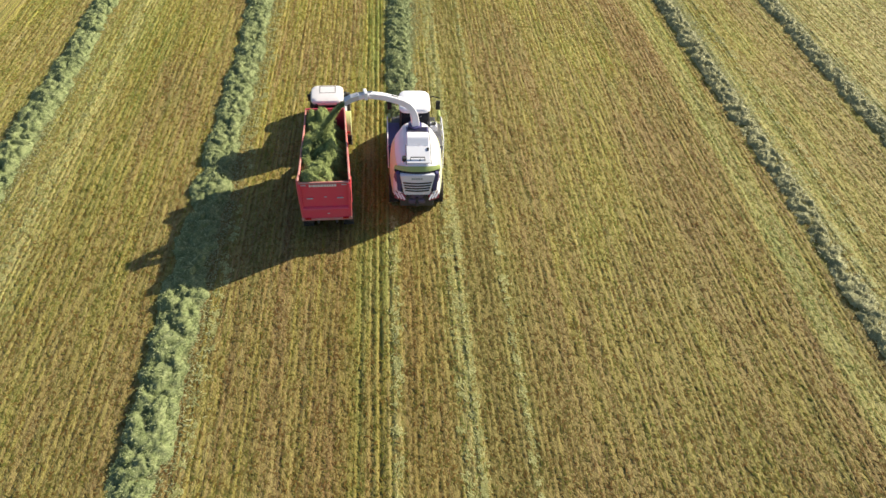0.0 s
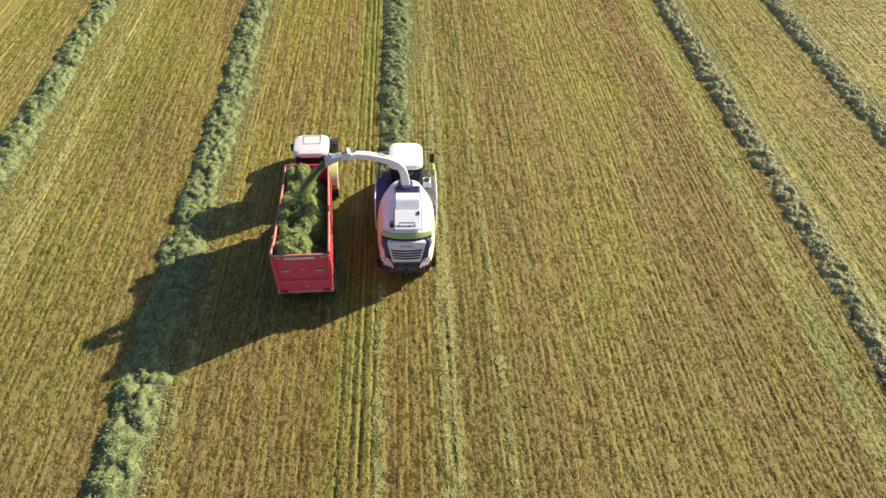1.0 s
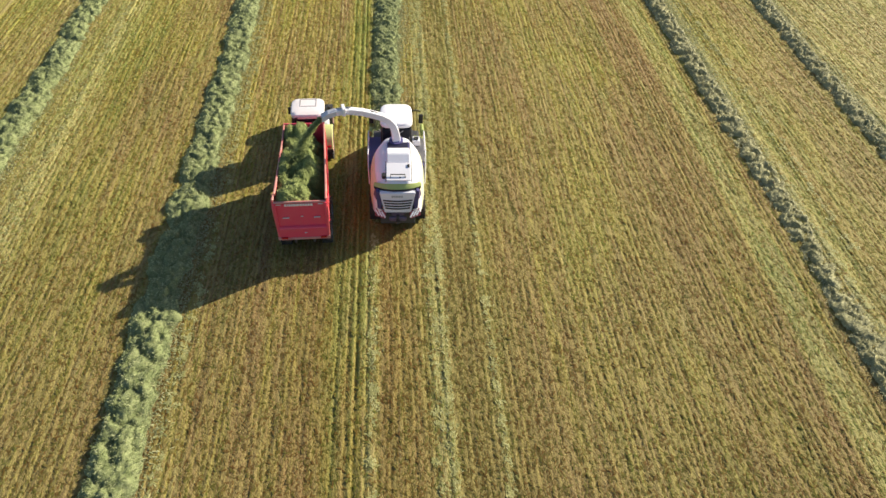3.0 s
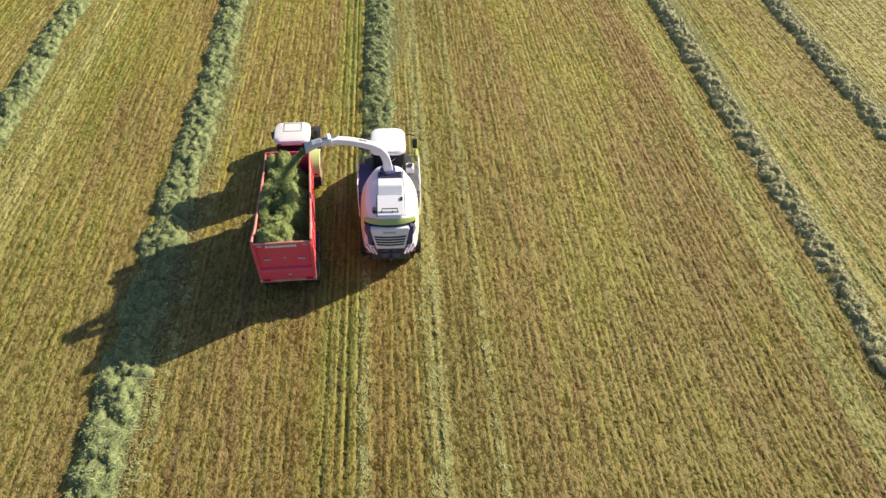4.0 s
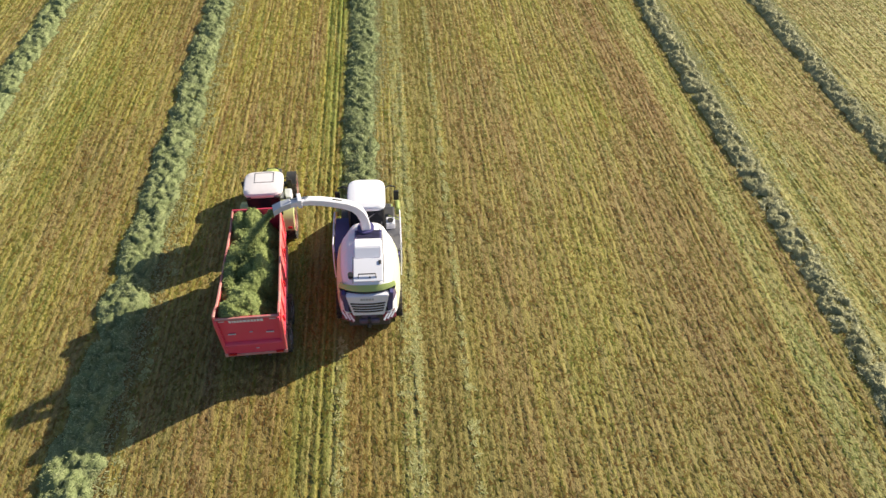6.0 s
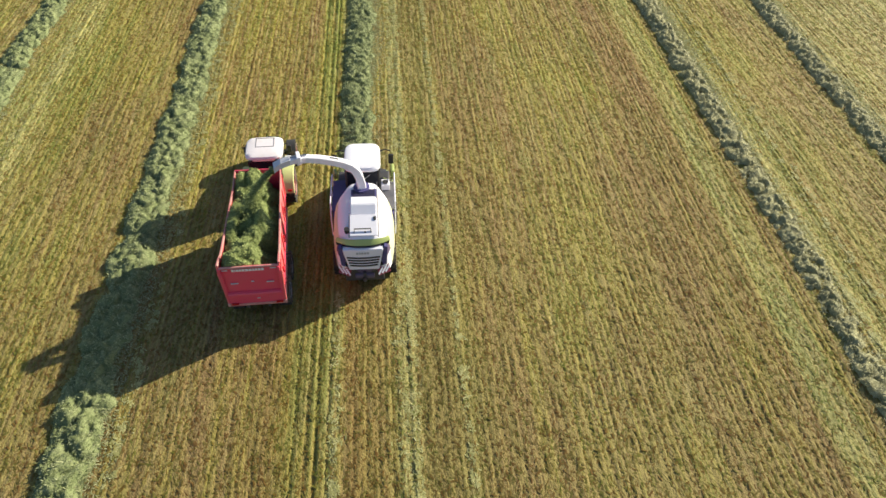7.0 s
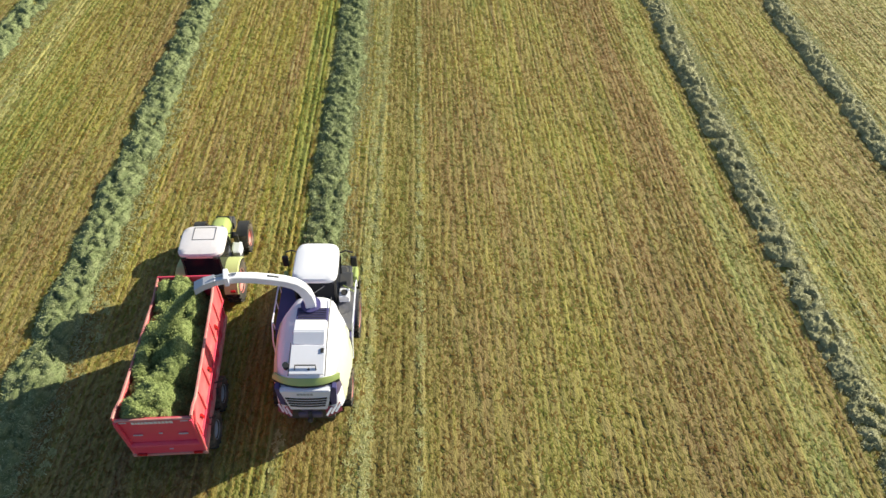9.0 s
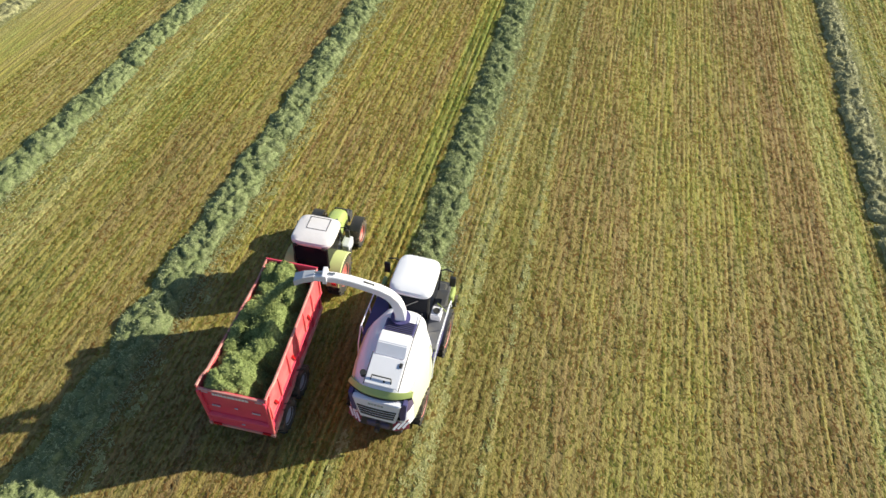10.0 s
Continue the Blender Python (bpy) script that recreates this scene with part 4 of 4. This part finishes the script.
def trailer(at, turn):
    t = thing("silage_trailer", "red tipping silage trailer piled with chopped green grass", "trailer", at, turn=turn)

    def slab(pts_out, thick, inward):
        bm = bmesh.new()
        a = [bm.verts.new(p) for p in pts_out]
        b = [bm.verts.new(Vector(p) + Vector(inward) * thick) for p in pts_out]
        n = len(a)
        bm.faces.new(a)
        bm.faces.new(b[::-1])
        for i in range(n):
            bm.faces.new((a[i], b[i], b[(i + 1) % n], a[(i + 1) % n]))
        return tapered(bm)

    L = HEAD - TAIL
    part("floor", tapered(box((0, L / 2, ZB + 0.04), (2 * HB, L, 0.08), 0.01)), M_RED, t)
    for s in (-1, 1):
        low = HB - 0.05
        w = part("side_wall", slab([(s * low, TAIL, ZB), (s * low, HEAD, ZB), (s * (low + 0.03), HEAD, ZM), (s * (low + 0.03), TAIL, ZM)], 0.05, (-s, 0, 0)), M_RED, t, "red steel lower side wall")
        board = part("side_board", slab([(s * (HT - 0.01), TAIL, ZM), (s * (HT - 0.01), HEAD, ZM), (s * HT, HEAD - 0.02, ZT + 0.22), (s * HT, HEAD - 0.9, ZT + 0.03), (s * HT, TAIL + 0.75, ZT), (s * HT, TAIL + 0.35, ZT + 0.14), (s * HT, TAIL, ZT + 0.14)], 0.045, (-s, 0, 0)), M_LITRED, t, "orange-red upper side board with a sunlit tone in its paint")
        rail = [(s * (HT - 0.02), TAIL + 0.02, ZT + 0.14), (s * (HT - 0.02), TAIL + 0.35, ZT + 0.14), (s * (HT - 0.02), TAIL + 0.75, ZT), (s * (HT - 0.02), HEAD - 0.9, ZT + 0.03), (s * (HT - 0.02), HEAD - 0.03, ZT + 0.22)]
        part("top_rail", tapered(tube(rail, 0.052, 6)), M_RAIL, board, "dusty red top rail")
        part("ledge", tapered(box((s * (HT - 0.04), L / 2, ZM - 0.02), (0.18, L, 0.07), 0.02)), M_RED, w)
        # pale tone covers dust and a painted-in highlight along this rail
        part("bottom_rail", tapered(box((s * (HB + 0.0), L / 2, ZB + 0.02), (0.12, L, 0.18), 0.02)), M_RAIL, w, "dusty red bottom rail, paled for its lit edge")
        for k in range(7):
            y = 0.12 + (L - 0.24) / 6 * k
            rings = []
            for z, wd, off in ((ZB, 0.09, 0.04), (1.7, 0.08, 0.10), (ZM - 0.06, 0.07, 0.12)):
                rings.append([(s * (low - 0.02), y - wd, z), (s * (low + off), y - wd * 0.6, z), (s * (low + off), y + wd * 0.6, z), (s * (low - 0.02), y + wd, z)])
            part("wall_post", tapered(loft(rings)), M_RED, w, "tapered red wall post")
            rings = []
            for z, wd, off in ((ZM + 0.03, 0.10, 0.05), (2.9, 0.075, 0.06), (ZT - 0.07, 0.05, 0.035)):
                rings.append([(s * (HT - 0.03), y - wd, z), (s * (HT + off), y - wd * 0.6, z), (s * (HT + off), y + wd * 0.6, z), (s * (HT - 0.03), y + wd, z)])
            part("board_post", tapered(loft(rings)), M_LITRED, board, "short tapered post on the board")
        # slanted dark red plates on the boards
        for y in (0.55, 2.35, 4.15):
            part("slanted_plate", tapered(box((s * (HT + 0.035), y, 2.62), (0.06, 0.10, 0.42), 0.015, Matrix.Rotation(radians(18), 3, "X"))), M_LAMP, board, "slanted dark red plate")
    part("front_wall", slab([(-HB, HEAD, ZB), (HB, HEAD, ZB), (HT, HEAD, ZT + 0.24), (-HT, HEAD, ZT + 0.24)], 0.05, (0, -1, 0)), M_RED, t, "red headboard")
    part("headboard_rail", tapered(tube([(-HT, HEAD - 0.02, ZT + 0.24), (HT, HEAD - 0.02, ZT + 0.24)], 0.045, 6)), M_RED, t)
    tg = part("tailgate", slab([(-HB, TAIL, ZB), (HB, TAIL, ZB), (HT - 0.06, TAIL + 0.04, ZT), (-HT + 0.06, TAIL + 0.04, ZT)], 0.06, (0, 1, 0)), M_RED, t, "red hydraulic tailgate")
    part("top_rail", tube([(-HT + 0.05, 0.02, ZT), (HT - 0.05, 0.02, ZT)], 0.055, 6), M_RAIL, tg, "dusty red top rail")
    part("tailgate_rib", prism([(-0.13, 1.93), (-0.10, 1.99), (-0.02, 2.03), (0.02, 2.03), (0.02, 1.86), (-0.02, 1.86)], -1.12, 1.12, "x", None, 0.008), M_RED, tg)
    part("tailgate_skirt", box((0, -0.035, 1.55), (2.2, 0.05, 0.62), 0.015), M_RED, tg)
    part("tailgate_rib", box((0, -0.05, ZB + 0.05), (2.2, 0.10, 0.13), 0.02), M_RAIL, tg, "scuffed lower edge")
    for s in (-1, 1):
        part("tailgate_edge", box((s * 1.14, -0.03, 2.38), (0.10, 0.10, 2.26), 0.02, Matrix.Rotation(s * 0.02, 3, "Y")), M_RED, tg)
        part("tailgate_arm", tube([(s * 1.26, 0.25, ZT + 0.10), (s * 1.24, 0.0, 3.2), (s * 1.18, -0.05, 1.34)], 0.045, 7), M_LITRED, tg, "pale red tailgate arm")
        part("hinge_block", box((s * 1.17, -0.06, 1.30), (0.12, 0.12, 0.20), 0.02), M_RAIL, tg)
        part("reflector_plate", box((s * 0.72, -0.02, 2.58), (0.30, 0.03, 0.055), 0.005), M_GREY, tg, "pale reflector strip")
        part("tail_lamp", box((s * 0.92, -0.10, 1.32), (0.3, 0.06, 0.10), 0.02), M_LAMP, tg)
    part("reflector_plate", box((0.02, -0.02, 2.66), (0.12, 0.03, 0.04), 0.005), M_GREY, tg)
    part("reflector_plate", box((0.1, -0.07, 1.62), (0.12, 0.03, 0.045), 0.005), M_GREY, tg)
    bars(tg, -0.70, 0, 0, [0.10, 0.05, 0.09, 0.08, 0.11, 0.13, 0.11, 0.09, 0.09, 0.10, 0.11], 0.14, 0.022, pose(0, -0.015, 3.37), M_PRINT, label="plain pale bars of a maker's lettering")
    bars(tg, -1.08, 0, 0, [0.24], 0.05, 0.03, pose(0, -0.01, 3.40), M_GREY, name="plate")
    bars(tg, 0.82, 0, 0, [0.24], 0.05, 0.03, pose(0, -0.01, 3.40), M_GREY, name="plate")
    # chassis, axles and drawbar
    bm = box((-0.45, 3.0, 1.02), (0.12, 6.0, 0.26), 0.02)
    box((0.45, 3.0, 1.02), (0.12, 6.0, 0.26), 0.02, None, bm)
    for y in (0.5, 2.9, 4.6, 5.9):
        box((0, y, 1.02), (1.0, 0.12, 0.18), 0.02, None, bm)
    part("chassis", bm, M_DARK, t)
    for y in (1.05, 2.50):
        part("axle", tube([(-1.0, y, 0.66), (1.0, y, 0.66)], 0.08, 10), M_DARK, t)
        for s in (-1, 1):
            wheel(t, (s * 1.0, y, 0.66), 0.66, 0.52, M_GREYRIM, s, 14, 0.5, "dusty grey rim")
    part("drawbar", loft([[(-0.45, 5.95, 0.95), (0.45, 5.95, 0.95), (0.45, 5.95, 1.15), (-0.45, 5.95, 1.15)], [(-0.1, 7.2, 0.5), (0.1, 7.2, 0.5), (0.1, 7.2, 0.66), (-0.1, 7.2, 0.66)]]), M_DARK, t, "steel drawbar")
    part("lifting_ram", tube([(0, 5.85, 1.1), (0, 5.82, 2.8)], 0.08, 10), M_STEEL, t)
    return t


def heap_height(x, y):
    """Height of the load over the trailer floor; x across, y from the tailgate."""
    e = max(0.0, 1 - abs(x / 1.34) ** 8)
    z = 2.84 - 0.34 * x
    for hx, hy, a, r in ((0.12, 0.85, 0.62, 0.62), (-0.35, 1.45, 0.30, 0.5), (0.40, 2.55, 1.05, 0.70), (0.25, 3.5, 0.85, 0.6), (0.05, 5.3, 0.85, 0.75), (0.45, 4.4, 0.30, 0.45), (0.95, 1.2, -0.55, 0.5), (0.95, 2.1, -0.2, 0.5), (-0.85, 0.6, 0.35, 0.6), (-0.35, 3.0, 0.12, 0.5), (0.95, 5.6, -0.3, 0.5), (-0.7, 5.2, 0.5, 0.6), (-0.75, 4.3, 0.3, 0.5), (0.0, 0.25, 0.4, 0.5), (-0.6, 0.2, 0.3, 0.4)):
        z += a * math.exp(-(((x - hx) / r) ** 2 + ((y - hy) / r) ** 2))
    q = Vector((x, y, 3.3))
    bend = Vector((0.3 * noise.noise(q * 1.9), 0.3 * noise.noise(q * 1.9 + Vector((0, 5, 0))), 0))
    f1 = noise.voronoi((q + bend) * 1.9)[0][0]
    f2 = noise.voronoi((q + bend) * 4.2)[0][0]
    z += 0.52 * (0.45 - 1.25 * f1 * f1) + 0.16 * (0.4 - 1.2 * f2 * f2) + 0.05 * noise.noise(q * 9)
    return z * e + 2.6 * (1 - e)


def load(at, turn):
    nx, ny = 60, 150
    verts = []
    for i in range(nx + 1):
        for j in range(ny + 1):
            x, y = -1.15 + 2.30 * i / nx, 0.08 + 5.54 * j / ny
            verts.append((x * taper(y), y, heap_height(x, y)))
    faces = [(i * (ny + 1) + j, (i + 1) * (ny + 1) + j, (i + 1) * (ny + 1) + j + 1, i * (ny + 1) + j + 1) for i in range(nx) for j in range(ny)]
    # closed down to the trailer floor
    m = len(verts)
    verts += [(-1.0, 0.1, 1.29), (1.0, 0.1, 1.29), (0.84, 5.6, 1.29), (-0.84, 5.6, 1.29)]
    faces += [(m, m + 3, m + 2, m + 1)]
    faces += [tuple([m, m + 1] + [i * (ny + 1) for i in range(nx, -1, -1)]), tuple([m + 2, m + 3] + [i * (ny + 1) + ny for i in range(nx + 1)])]
    faces += [tuple([m + 3, m] + list(range(ny + 1))), tuple([m + 1, m + 2] + [nx * (ny + 1) + j for j in range(ny, -1, -1)])]
    ob = mesh_from("grass_load", verts, faces, M_LOAD, smooth=True)
    ob.matrix_basis = pose(*at, 0, 0, turn)
    rng = np.random.default_rng(21)
    v = np.array(verts[:m])
    v = v[(np.abs(v[:, 0]) < 1.08) & (v[:, 1] > 0.15) & (v[:, 1] < 5.55)]
    pick = rng.integers(0, len(v), 22000)
    spots = np.column_stack([v[pick] + rng.normal(0, 0.02, (len(pick), 3)), rng.uniform(0.6, 1.4, len(pick))])
    blades(spots, rng, 0.075, 0.018, M_CHOP, "loose_grass", ob, up=0.5)
    # grass hanging over the rail on the far side from the spout
    ny, nk = 80, 12
    ov = []
    for j in range(ny + 1):
        y = 1.7 + 2.1 * j / ny
        tap = math.sin(math.pi * j / ny) ** 0.5
        for k in range(nk + 1):
            a = math.pi * (k / nk)
            q = Vector((a, y * 2.2, 5.5))
            r = 0.17 * tap * (1 + 0.9 * noise.noise(q * 1.3) + 0.5 * noise.noise(q * 3.1)) + 0.02
            ov.append((-0.93 * taper(y) + 0.65 * r * math.cos(a), y, 3.42 + 1.3 * r * math.sin(a) + (-0.12 * tap if k in (0, nk) else 0)))
    of = [(j * (nk + 1) + k, j * (nk + 1) + k + 1, (j + 1) * (nk + 1) + k + 1, (j + 1) * (nk + 1) + k) for j in range(ny) for k in range(nk)]
    mesh_from("overhang", ov, of, M_LOAD, ob, smooth=True)
    o = np.array(ov)
    pick = rng.integers(0, len(o), 6000)
    blades(np.column_stack([o[pick] + rng.normal(0, 0.03, (len(pick), 3)), rng.uniform(0.7, 1.5, len(pick))]), rng, 0.10, 0.02, M_CHOP, "loose_grass", ob, up=0.3)
    return tagged(ob, "heaped load of freshly chopped green grass in the trailer", "grass load", kind="stuff")


def crop_stream(a, b):
    """Chopped grass flying from the spout into the trailer."""
    rng = np.random.default_rng(31)
    n = 5200
    s = rng.random(n)
    a, b = np.array(a), np.array(b)
    c = a + (b - a) * s[:, None]
    c[:, 2] += 0.55 * s * (1 - s) * 2
    spread = 0.05 + 0.20 * s * s
    c += rng.normal(0, 1, (n, 3)) * spread[:, None]
    ob = blades(np.column_stack([c, rng.uniform(0.6, 1.3, n)]), rng, 0.075, 0.028, M_CHOP, "crop_stream", up=0.0)
    return tagged(ob, "stream of chopped grass blown from spout into trailer", "grass stream", kind="stuff")


harvester()
TRAIL = (-4.43, -2.66, 0)
LEAN = 2.4
trailer(TRAIL, LEAN)
load(TRAIL, LEAN)
tractor((-4.73, 5.12, 0), LEAN)
crop_stream((-3.55, 1.1, 5.4), (-5.0, 0.6, 3.2))
